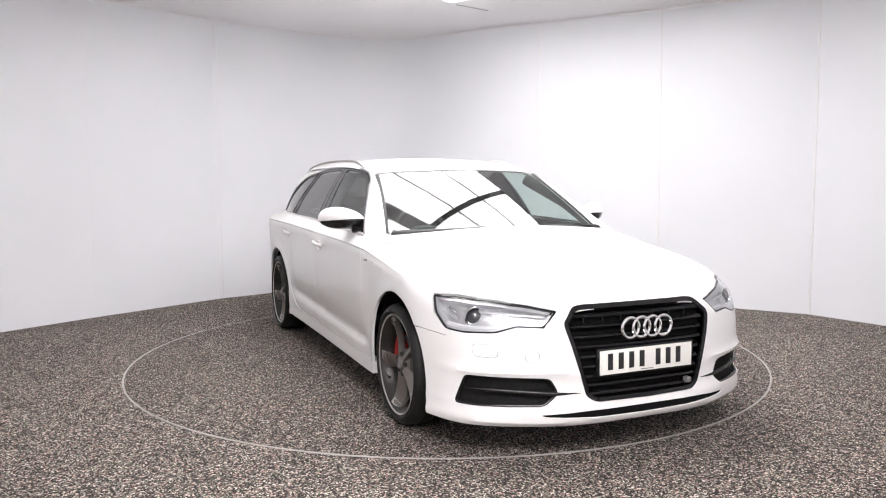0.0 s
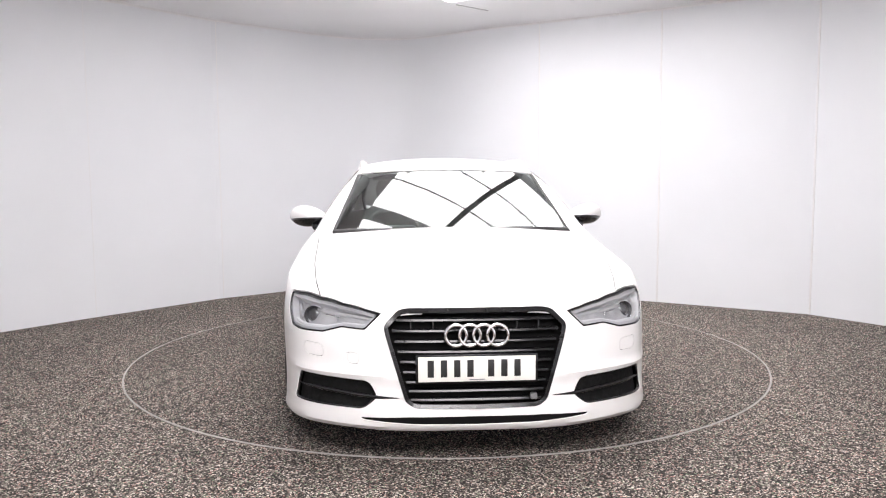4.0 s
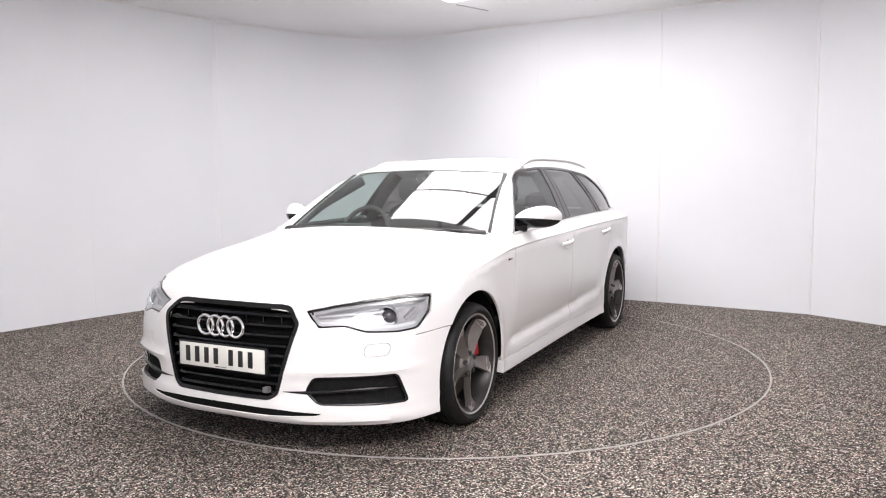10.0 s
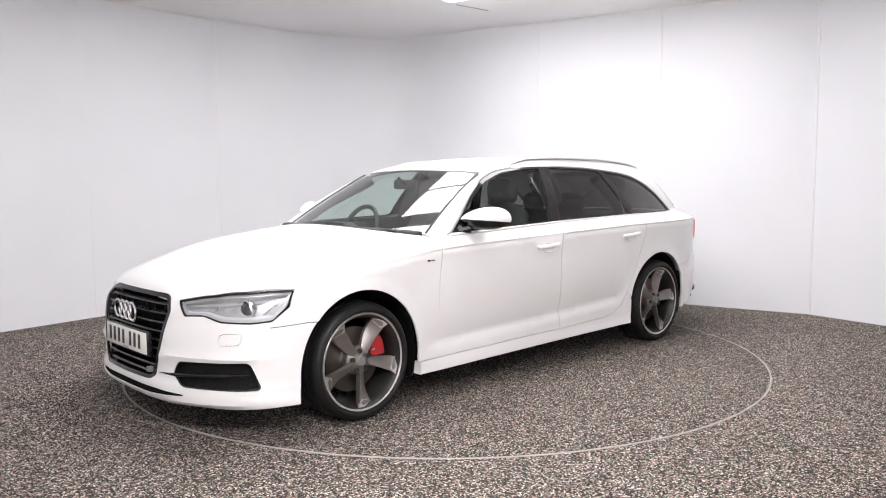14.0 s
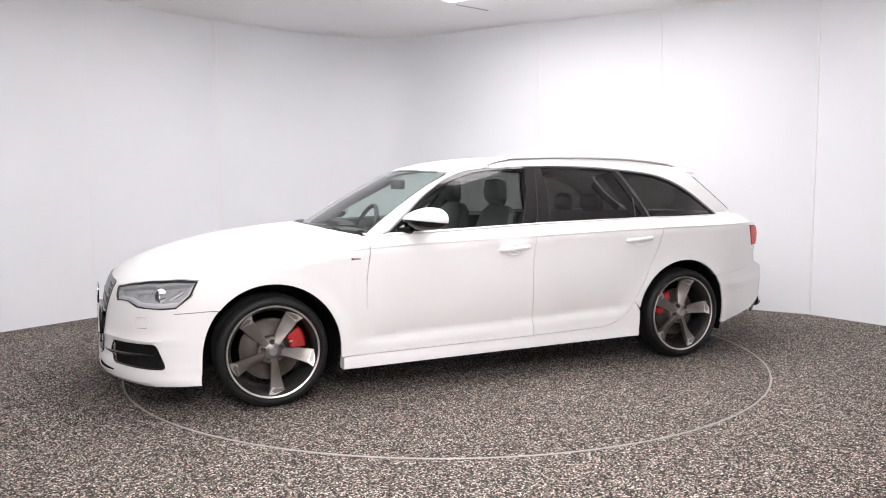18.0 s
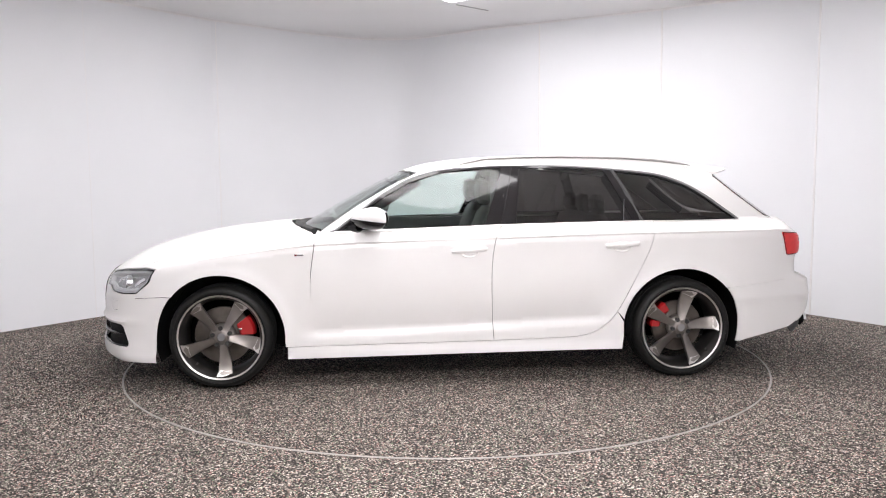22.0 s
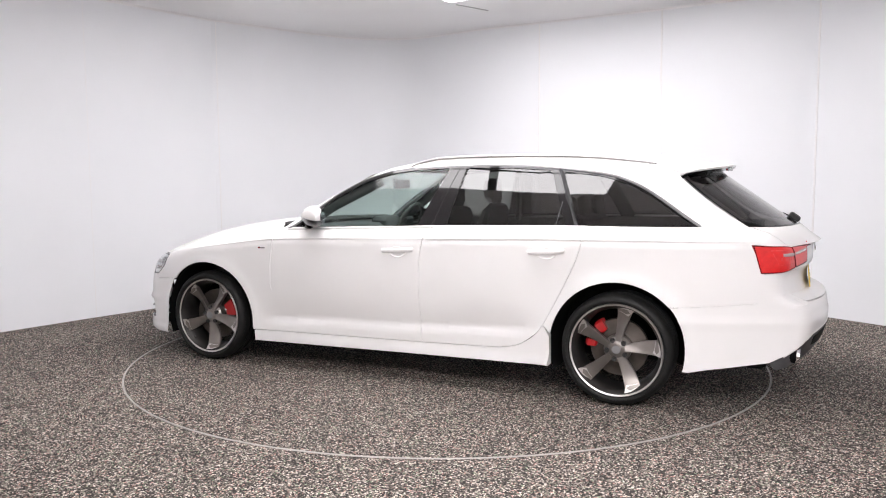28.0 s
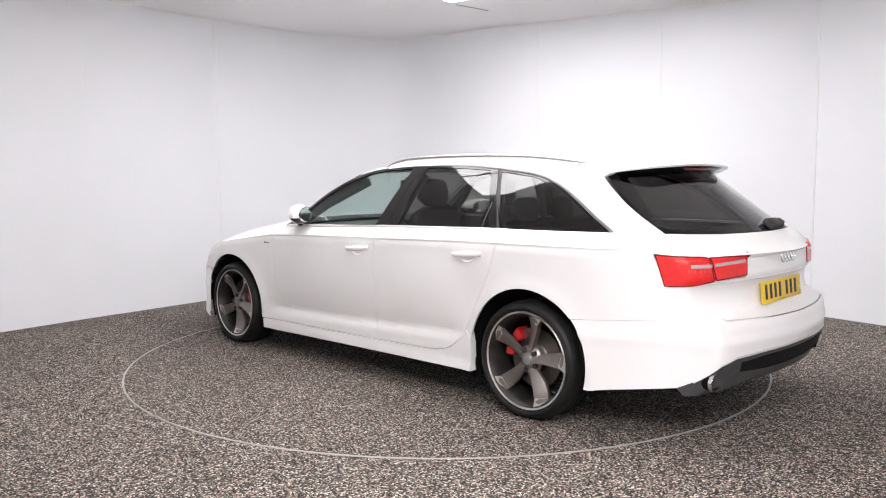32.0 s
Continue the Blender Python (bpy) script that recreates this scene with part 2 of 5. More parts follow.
def build_booth():
    n = len(PLAN)
    pts = [Vector((x, y, 0)) for x, y in PLAN]

    def outward(i):
        a, b, c = pts[i - 1], pts[i], pts[(i + 1) % n]
        m1 = Vector(((b - a).y, -(b - a).x, 0)).normalized()
        m2 = Vector(((c - b).y, -(c - b).x, 0)).normalized()
        return (m1 + m2).normalized()
    # runs of wall, each a solid slab with thickness
    # wall_left, wall_right and wall_behind: unseen, set close in to bounce more light
    runs = {"wall_back_right": list(range(3, 8)), "wall_corner": list(range(7, 17)), "wall_back_left": list(range(16, 19)),
            "wall_left": [18, 19, 20], "wall_behind": [20, 21, 0, 1], "wall_right": [1, 2, 3]}
    for name, idx in runs.items():
        bm = bmesh.new()
        cols = []
        for i in idx:
            o = outward(i) * 0.08
            cols.append([bm.verts.new(pts[i] + Vector((0, 0, -0.02))), bm.verts.new(pts[i] + Vector((0, 0, CEIL_Z))),
                         bm.verts.new(pts[i] + o + Vector((0, 0, CEIL_Z))), bm.verts.new(pts[i] + o + Vector((0, 0, -0.02)))])
        for a, b in zip(cols, cols[1:]):
            for j in range(4):
                bm.faces.new((a[j], a[(j + 1) % 4], b[(j + 1) % 4], b[j]))
        bm.faces.new(cols[0])
        bm.faces.new(cols[-1][::-1])
        tagged(part(name, bm, M_WALL, None, sharp_angle=30 if name == "wall_corner" else 2), "smooth white wall panels of the photo booth", "wall", kind="structure")
    # floor: one sheet, and a ceiling of its own
    bm = bmesh.new()
    c = [bm.verts.new(p + outward(i) * 0.09 + Vector((0, 0, 0))) for i, p in enumerate(pts)]
    d = [bm.verts.new(v.co - Vector((0, 0, 0.1))) for v in c]
    bm.faces.new(c)
    bm.faces.new(d[::-1])
    for i in range(n):
        bm.faces.new((c[i], d[i], d[(i + 1) % n], c[(i + 1) % n]))
    tagged(part("floor", bm, M_FLOOR, None, sharp_angle=20), "dark grey speckled rubber granule floor", "floor", kind="structure")
    bm = bmesh.new()
    c = [bm.verts.new(p + outward(i) * 0.09 + Vector((0, 0, CEIL_Z))) for i, p in enumerate(pts)]
    d = [bm.verts.new(v.co + Vector((0, 0, 0.1))) for v in c]
    bm.faces.new(c[::-1])
    bm.faces.new(d)
    for i in range(n):
        bm.faces.new((c[i], d[i], d[(i + 1) % n], c[(i + 1) % n]))
    tagged(part("ceiling", bm, M_CEIL, None, sharp_angle=20), "flat white painted ceiling", "ceiling", kind="structure")
    # slim cove trim under the ceiling and cover strips over the panel joints
    bm = bmesh.new()
    sec = [(0, -0.001), (0, -0.020), (0.006, -0.022), (0.010, -0.012), (0.016, -0.008), (0.020, -0.001)]
    cols = []
    for i in range(n):
        o = -outward(i)
        cols.append([bm.verts.new(pts[i] + o * (u - 0.001) + Vector((0, 0, CEIL_Z + v))) for u, v in sec])
    for i in range(n):
        a, b = cols[i], cols[(i + 1) % n]
        for j in range(len(sec) - 1):
            bm.faces.new((a[j], b[j], b[j + 1], a[j + 1]))
    tagged(part("trim_ceiling", bm, M_TRIM, None), "slim white trim where walls meet the ceiling", "trim", kind="structure")

    def joint(a, b, t, z0, z1, w=0.022, d=0.006):
        p = a.lerp(b, t)
        u = (b - a).normalized()
        nrm = Vector((-u.y, u.x, 0))
        m = Matrix.Translation(p) @ Matrix((u, nrm, (0, 0, 1))).transposed().to_4x4()
        bm = bmesh.new()
        box(bm, (0, d - 0.005, (z0 + z1) / 2), (w, 0.01, z1 - z0), d * 0.4, m)
        tagged(part("trim_joint", bm, M_TRIM, None), "thin white cover strip over a wall joint", "trim", kind="structure")
    top = CEIL_Z - 0.022
    joint(pts[4], pts[5], 0.97, 0.0, top, 0.016, 0.006)
    joint(pts[5], pts[6], 0.985, 0.0, top, 0.016, 0.006)
    joint(pts[6], pts[7], 0.93, 0.0, top, 0.014, 0.005)
    joint(pts[15], pts[16], 0.96, 0.0, top, 0.010, 0.002)
    joint(pts[16], pts[17], 0.93, 0.0, top, 0.006, 0.0008)
    # ceiling slot
    bm = bmesh.new()
    a, b = Vector((0.145, 7.78)), Vector((0.47, 8.06))
    ang = math.atan2(b.y - a.y, b.x - a.x)
    box(bm, (0, 0, 0), ((b - a).length, 0.014, 0.008), 0.003, Matrix.Translation(((a.x + b.x) / 2, (a.y + b.y) / 2, CEIL_Z - 0.004)) @ Matrix.Rotation(ang, 4, "Z"))
    tagged(part("trim_slot", bm, material("slot_grey", (0.45, 0.44, 0.44), 0.6), None), "thin grey strip along a ceiling joint", "trim", kind="structure")


# ceiling lights and an added fill: two rows of glowing panels each, turned with the walls
LIGHT_CORNER = Vector((0.085, 7.655))
LIGHT_A = Vector((-math.cos(radians(55)), -math.sin(radians(55))))   # long way
LIGHT_B = Vector((math.cos(radians(-35)), math.sin(radians(-35))))   # short way
CELL_B, THIN, THICK = 1.17, 0.030, 0.085


def build_ceiling_light(corner, cells, rows, glowing, label):
    t = thing("ceiling_light", label, "ceiling light", "ceiling lights of the booth")
    la = sum(cells) + (len(cells) - 1) * THIN
    starts = [sum(cells[:i]) + i * THIN for i in range(len(cells))]
    lb = rows * CELL_B + (rows - 1) * THICK
    rot = Matrix.Rotation(math.atan2(LIGHT_A.y, LIGHT_A.x), 4, "Z")
    # A runs along local x, B along local y
    base = Matrix.Translation((corner.x, corner.y, CEIL_Z)) @ rot
    z = -0.010
    for i, wide in enumerate(cells):
        for j in range(rows):
            bm = bmesh.new()
            box(bm, (starts[i] + wide / 2, j * (CELL_B + THICK) + CELL_B / 2, z / 2 - 0.002), (wide, CELL_B, -z), 0.004, base)
            part("light_panel", bm, glowing, t)
    for i in range(1, len(cells)):
        bm = bmesh.new()
        box(bm, (starts[i] - THIN / 2, lb / 2, -0.008), (THIN - 0.002, lb, 0.014), 0.003, base)
        part("thin_bar", bm, M_LAMPBAR, t, "thin grey bar between light panels")
    for j in range(1, rows):
        bm = bmesh.new()
        box(bm, (la / 2, j * (CELL_B + THICK) - THICK / 2, -0.010), (la, THICK - 0.002, 0.018), 0.004, base)
        part("beam", bm, M_LAMPBAR, t, "grey beam between the rows of light panels")


# ---- turntable ----
RADIUS = 2.243


def build_turntable():
    t = thing("turntable", "round turntable floor with speckled granules and a pale metal edge, turning", "turntable")
    bm = bmesh.new()
    lathe(bm, [(0.0005, 0.004), (1.0, 0.004), (RADIUS - 0.012, 0.004), (RADIUS - 0.012, 0.0005)], 128, "z")
    part("disc", bm, M_DISC, t)
    bm = bmesh.new()
    lathe(bm, [(RADIUS - 0.0115, 0.0005), (RADIUS - 0.0095, 0.0045), (RADIUS - 0.0065, 0.0045), (RADIUS - 0.0055, 0.0005)], 160, "z")
    part("edge_ring", bm, M_RING, t, "pale metal ring round the turntable")
    bm = bmesh.new()
    lathe(bm, [(RADIUS - 0.0045, 0.0005), (RADIUS - 0.004, 0.004), (RADIUS + 0.0005, 0.004), (RADIUS + 0.001, 0.0005)], 160, "z")
    f = part("trim_turntable", bm, M_RING, None)
    f.matrix_basis = pose(AXIS[0], AXIS[1], 0)
    tagged(f, "pale metal frame in the floor round the turntable", "trim", kind="structure")
    return t


build_booth()
build_ceiling_light(LIGHT_CORNER, (0.585, 0.60, 0.60), 2, M_GLOW, "ceiling light of six glowing white panels in grey frames")
build_ceiling_light(LIGHT_CORNER + LIGHT_A * 2.13, (0.50, 0.50), 2, M_GLOW, "ceiling light of four glowing white panels beside the larger one")
# added fill, out of view, to brighten the near flank and front floor
build_ceiling_light(Vector((-0.25, 1.65)), (0.75, 0.75), 2, M_GLOW_FILL, "unseen fill light of four glowing white panels added over the camera")
turntable = build_turntable()

# ---- the car: body surface ----
# x forward, y to its left, z up; the origin lies midway between the axles on the ground.
def curve(*pts):
    """A smooth curve through (x, y) points, as a function of arrays."""
    p = sorted(pts)
    xs, ys = np.array([a for a, _ in p]), np.array([b for _, b in p])
    h, d = np.diff(xs), np.diff(ys) / np.diff(xs)
    m = np.zeros(len(xs))
    m[0], m[-1] = d[0], d[-1]
    for i in range(1, len(xs) - 1):
        if d[i - 1] * d[i] > 0:
            w1, w2 = 2 * h[i] + h[i - 1], h[i] + 2 * h[i - 1]
            m[i] = (w1 + w2) / (w1 / d[i - 1] + w2 / d[i])

    def f(x):
        x = np.asarray(x, float)
        q = np.clip(x, xs[0], xs[-1])
        i = np.clip(np.searchsorted(xs, q) - 1, 0, len(h) - 1)
        t = (q - xs[i]) / h[i]
        return ((1 + 2 * t) * (1 - t) ** 2 * ys[i] + t * (1 - t) ** 2 * h[i] * m[i] + t * t * (3 - 2 * t) * ys[i + 1] + t * t * (t - 1) * h[i] * m[i + 1]
                + np.where(x < xs[0], (x - xs[0]) * m[0], 0) + np.where(x > xs[-1], (x - xs[-1]) * m[-1], 0))
    return f


def smax(a, b, k):
    h = np.maximum(k - np.abs(a - b), 0) / k
    return np.maximum(a, b) + h * h * k / 4


def smin(a, b, k):
    return -smax(-a, -b, k)


AXLE = 1.458
WHEEL_Z, TYRE_R = 0.316, 0.320
half_width = curve((-2.6, .63), (-2.45, .70), (-2.3, .765), (-2.15, .830), (-2.0, .886), (-1.85, .918), (-1.456, .935), (-1.0, .926),
                   (0, .916), (.9, .919), (1.456, .926), (1.85, .915), (2.1, .89), (2.4, .85))
shoulder_z = curve((-2.5, .945), (-2.1, .944), (-1.28, .938), (-.244, .915), (.9, .884), (1.1, .863), (1.29, .839), (1.5, .811), (1.7, .780), (1.85, .752), (2.1, .70))
shoulder_slope = curve((-2.3, 2.4), (-1.88, 2.3), (-1.6, 1.6), (-1.2, 1.06), (.9, .96), (1.1, 1.6), (1.3, 2.3), (1.8, 2.6))
crease_z = curve((-1.1, .414), (-.226, .377), (.877, .346), (1.1, .340))
hood_z = curve((.5, 1.04), (.95, 1.008), (1.2, .990), (1.5, .958), (1.7, .925), (1.9, .878), (2.05, .832), (2.2, .760), (2.28, .70), (2.4, .58))
hood_crown = curve((.8, .09), (1.1, .13), (1.29, .15), (1.6, .160), (1.85, .195), (2.0, .215), (2.2, .20))
nose_x = curve((.10, 2.22), (.17, 2.31), (.20, 2.35), (.25, 2.36), (.30, 2.345), (.39, 2.345), (.5, 2.34), (.6, 2.325), (.69, 2.285), (.73, 2.25), (.78, 2.17), (.9, 1.95))
nose_plan = curve((0, 0), (.2, .004), (.39, .03), (.48, .06), (.55, .09), (.7, .172), (.78, .238), (.82, .29), (.86, .37), (.9, .48), (1.0, .8))
tail_x = curve((.10, -2.30), (.17, -2.38), (.25, -2.46), (.35, -2.525), (.45, -2.55), (.55, -2.545), (.605, -2.532), (.635, -2.442), (.70, -2.428), (.76, -2.434), (.80, -2.459),
               (.88, -2.455), (.93, -2.436), (.98, -2.408), (1.01, -2.375), (1.1, -2.26))
tail_round = curve((.5, .25), (.88, .25), (.98, .36), (1.05, .42))
roof_z = curve((.55, 1.25), (.42, 1.315), (.30, 1.355), (.10, 1.402), (-.2, 1.433), (-.6, 1.446), (-1.0, 1.443), (-1.4, 1.424), (-1.7, 1.397), (-2.0, 1.355))
cabin_base = curve((.95, .825), (.8, .832), (.3, .845), (-.3, .848), (-1.2, .850), (-1.55, .822), (-1.88, .757), (-2.17, .668), (-2.4, .60))
cabin_slope = curve((.8, .64), (.24, .62), (-.4, .565), (-1.03, .56), (-1.78, .47), (-2.2, .36))


def side_y(x, z):
    w, s = half_width(x), shoulder_z(x)
    up = w - shoulder_slope(x) * (z - s)
    d = np.maximum(s - z, 0)
    low = w + 0.03 * (z - s)
    t = np.clip((z - crease_z(x)) / 0.16, 0, 1)
    mid = np.clip((1.0 - x) / 0.15, 0, 1) * np.clip((x + 1.02) / 0.15, 0, 1)
    hollow = -0.019 * (1 - t) * (1 - t) * (z > crease_z(x)) - 0.019 * (z <= crease_z(x)) * np.clip((z - crease_z(x) + 0.05) / 0.05, 0, 1)
    low = low + hollow * mid + 0.010 * np.exp(-((z - 0.62) / 0.18) ** 2) * mid
    for wx in (AXLE, -AXLE):
        r = np.hypot(x - wx, z - WHEEL_Z)
        low = low + 0.010 * np.exp(-((r - 0.395) / 0.045) ** 2)
    low = low - 0.05 * np.clip(0.24 - z, 0, 1) * 1.5 * (x > 1.8)
    k = 0.008 + 0.006 * np.clip((x - 1.4) / 0.6, 0, 1)
    groove = 0.007 * np.exp(-((z - s + 0.012) / 0.009) ** 2) * np.clip((1.75 - x) / 0.5, 0, 1) * np.clip((x + 2.2) / 0.2, 0, 1)
    return smin(low, up, k) - groove


GLASS_BOW = 0.42     # roundness of the side windows from belt to roof


def cabin_y(x, z):
    h = np.clip(z - 1.0, 0, 0.6)
    return cabin_base(x) - cabin_slope(x) * (z - 1.0) - 0.10 * h ** 2 + GLASS_BOW * h * (0.35 - h)


def ws_x(y, z):
    """The windscreen: bowed between the pillars, nearly flat across them."""
    a = np.abs(y)
    edge = 0.742 - 0.3967 * (np.asarray(z, float) - 0.955)
    s = (z - 0.964) / 0.364
    return 1.035 - 1.841 * (z - 0.964) + 0.10 * s * (1 - s) - 0.36 * np.minimum(a, edge) ** 2 - 0.08 * np.maximum(a - edge, 0)


def lower_field(x, y, z):
    a = np.abs(y)
    side = a - side_y(x, z)
    top = (z - hood_z(x) + hood_crown(x) * y * y) * 0.95
    top = np.where(x < 0.85, z - 1.03, top)
    lower = smax(side, top, 0.045)
    lower = smax(lower, (x - nose_x(z) + nose_plan(a)) * 0.9, 0.04)
    return smax(lower, tail_x(z) + tail_round(z) * y * y - x, 0.05)


def back_x(y, z):
    """The rear window: bowed across, raked forward."""
    return -2.355 + 1.40 * (z - 1.013) + 0.48 * y * y


def cabin_field(x, y, z):
    a = np.abs(y)
    cab = smax((a - cabin_y(x, z)) * 0.87, z - roof_z(x) + 0.10 * y * y + 0.12 * y ** 4, 0.055)
    cab = smax(cab, (x - ws_x(y, z)) * 0.48, 0.022)
    return smax(cab, (back_x(y, z) - x) * 0.58, 0.03)


def field(x, y, z):
    """Below zero inside the body."""
    return smin(lower_field(x, y, z), np.maximum(cabin_field(x, y, z), 0.90 - z), 0.012)


FRONT_C, REAR_C = 0.6, -0.7


def rays(kind, u, v):
    """Origins and ways of the rays of a layout plane."""
    z0, o = np.zeros_like(u), np.ones_like(u)
    if kind == "side":
        return np.stack([u, z0, v], 1), np.stack([z0, o, z0], 1)
    if kind == "top":
        return np.stack([u, v, z0 + 0.4], 1), np.stack([z0, z0, o], 1)
    if kind == "front":
        return np.stack([z0 - 0.1, u, v], 1), np.stack([o, z0, z0], 1)
    if kind == "rear":
        return np.stack([z0 - 1.2, u, v], 1), np.stack([-o, z0, z0], 1)
    if kind == "wrapf":
        return np.stack([z0 + FRONT_C, z0, v], 1), np.stack([np.cos(u / 1.6), np.sin(u / 1.6), z0], 1)
    return np.stack([z0 + REAR_C, z0, v], 1), np.stack([-np.cos(u / 1.6), np.sin(u / 1.6), z0], 1)


def flat(kind, p):
    """A point of the car in the layout plane."""
    x, y, z = p
    return {"side": (x, z), "top": (x, y), "front": (y, z), "rear": (y, z),
            "wrapf": (1.6 * math.atan2(y, x - FRONT_C), z), "wrapr": (1.6 * math.atan2(y, REAR_C - x), z)}[kind]


def onto(kind, uv, off=0.0, f=field):
    """Points of the body surface over the layout plane, moved out along the normal, and the normals."""
    uv = np.asarray(uv, float)
    e, d = rays(kind, uv[:, 0], uv[:, 1])
    lo, hi = np.zeros(len(uv)), np.full(len(uv), 2.6)
    for _ in range(34):
        m = (lo + hi) / 2
        q = e + d * m[:, None]
        out = f(q[:, 0], q[:, 1], q[:, 2]) > 0
        hi, lo = np.where(out, m, hi), np.where(out, lo, m)
    p = e + d * lo[:, None]
    n = np.empty_like(p)
    for i in range(3):
        s = np.zeros(3)
        s[i] = 0.003
        a, b = p + s, p - s
        n[:, i] = f(a[:, 0], a[:, 1], a[:, 2]) - f(b[:, 0], b[:, 1], b[:, 2])
    n /= np.linalg.norm(n, axis=1)[:, None]
    return p + n * off, n


def dense(poly, step, closed=True):
    out = []
    k = len(poly)
    for i in range(k if closed else k - 1):
        a, b = np.array(poly[i], float), np.array(poly[(i + 1) % k], float)
        c = max(1, int(math.ceil(np.linalg.norm(b - a) / step)))
        out += [a + (b - a) * j / c for j in range(c)]
    if not closed:
        out.append(np.array(poly[-1], float))
    return np.array(out)


def spline(pts, n=8, closed=False):
    """Catmull-Rom through 2D or 3D points."""
    p = [np.array(q, float) for q in pts]
    k = len(p)
    out = []
    for i in range(k if closed else k - 1):
        a = p[i - 1] if (closed or i) else 2 * p[0] - p[1]
        b, c = p[i], p[(i + 1) % k]
        d = p[(i + 2) % k] if (closed or i < k - 2) else 2 * p[-1] - p[-2]
        for j in range(n):
            t = j / n
            out.append(0.5 * (2 * b + (c - a) * t + (2 * a - 5 * b + 4 * c - d) * t * t + (3 * b - a - 3 * c + d) * t ** 3))
    if not closed:
        out.append(p[-1])
    return [tuple(q) for q in out]


def inside(pts, poly):
    x, y = pts[:, 0], pts[:, 1]
    r = np.zeros(len(pts), bool)
    j = len(poly) - 1
    for i in range(len(poly)):
        (xi, yi), (xj, yj) = poly[i], poly[j]
        with np.errstate(divide="ignore", invalid="ignore"):
            r ^= ((yi > y) != (yj > y)) & (x < (xj - xi) * (y - yi) / (yj - yi + 1e-15) + xi)
        j = i
    return r


def edge_distance(pts, poly):
    best = np.full(len(pts), 9.0)
    for i in range(len(poly)):
        a, b = poly[i - 1], poly[i]
        d = b - a
        t = np.clip(((pts - a) @ d) / max(d @ d, 1e-12), 0, 1)
        best = np.minimum(best, np.linalg.norm(pts - a - t[:, None] * d, axis=1))
    return best


def shrink(poly, by):
    area = np.sum(poly[:, 0] * np.roll(poly[:, 1], -1) - np.roll(poly[:, 0], -1) * poly[:, 1])
    s = 1.0 if area > 0 else -1.0
    a, b = np.roll(poly, 1, 0), np.roll(poly, -1, 0)
    d1, d2 = poly - a, b - poly
    d1 /= np.linalg.norm(d1, axis=1)[:, None] + 1e-12
    d2 /= np.linalg.norm(d2, axis=1)[:, None] + 1e-12
    n = np.stack([-(d1 + d2)[:, 1], (d1 + d2)[:, 0]], 1)
    n /= np.linalg.norm(n, axis=1)[:, None] + 1e-12
    return poly + n * by * s


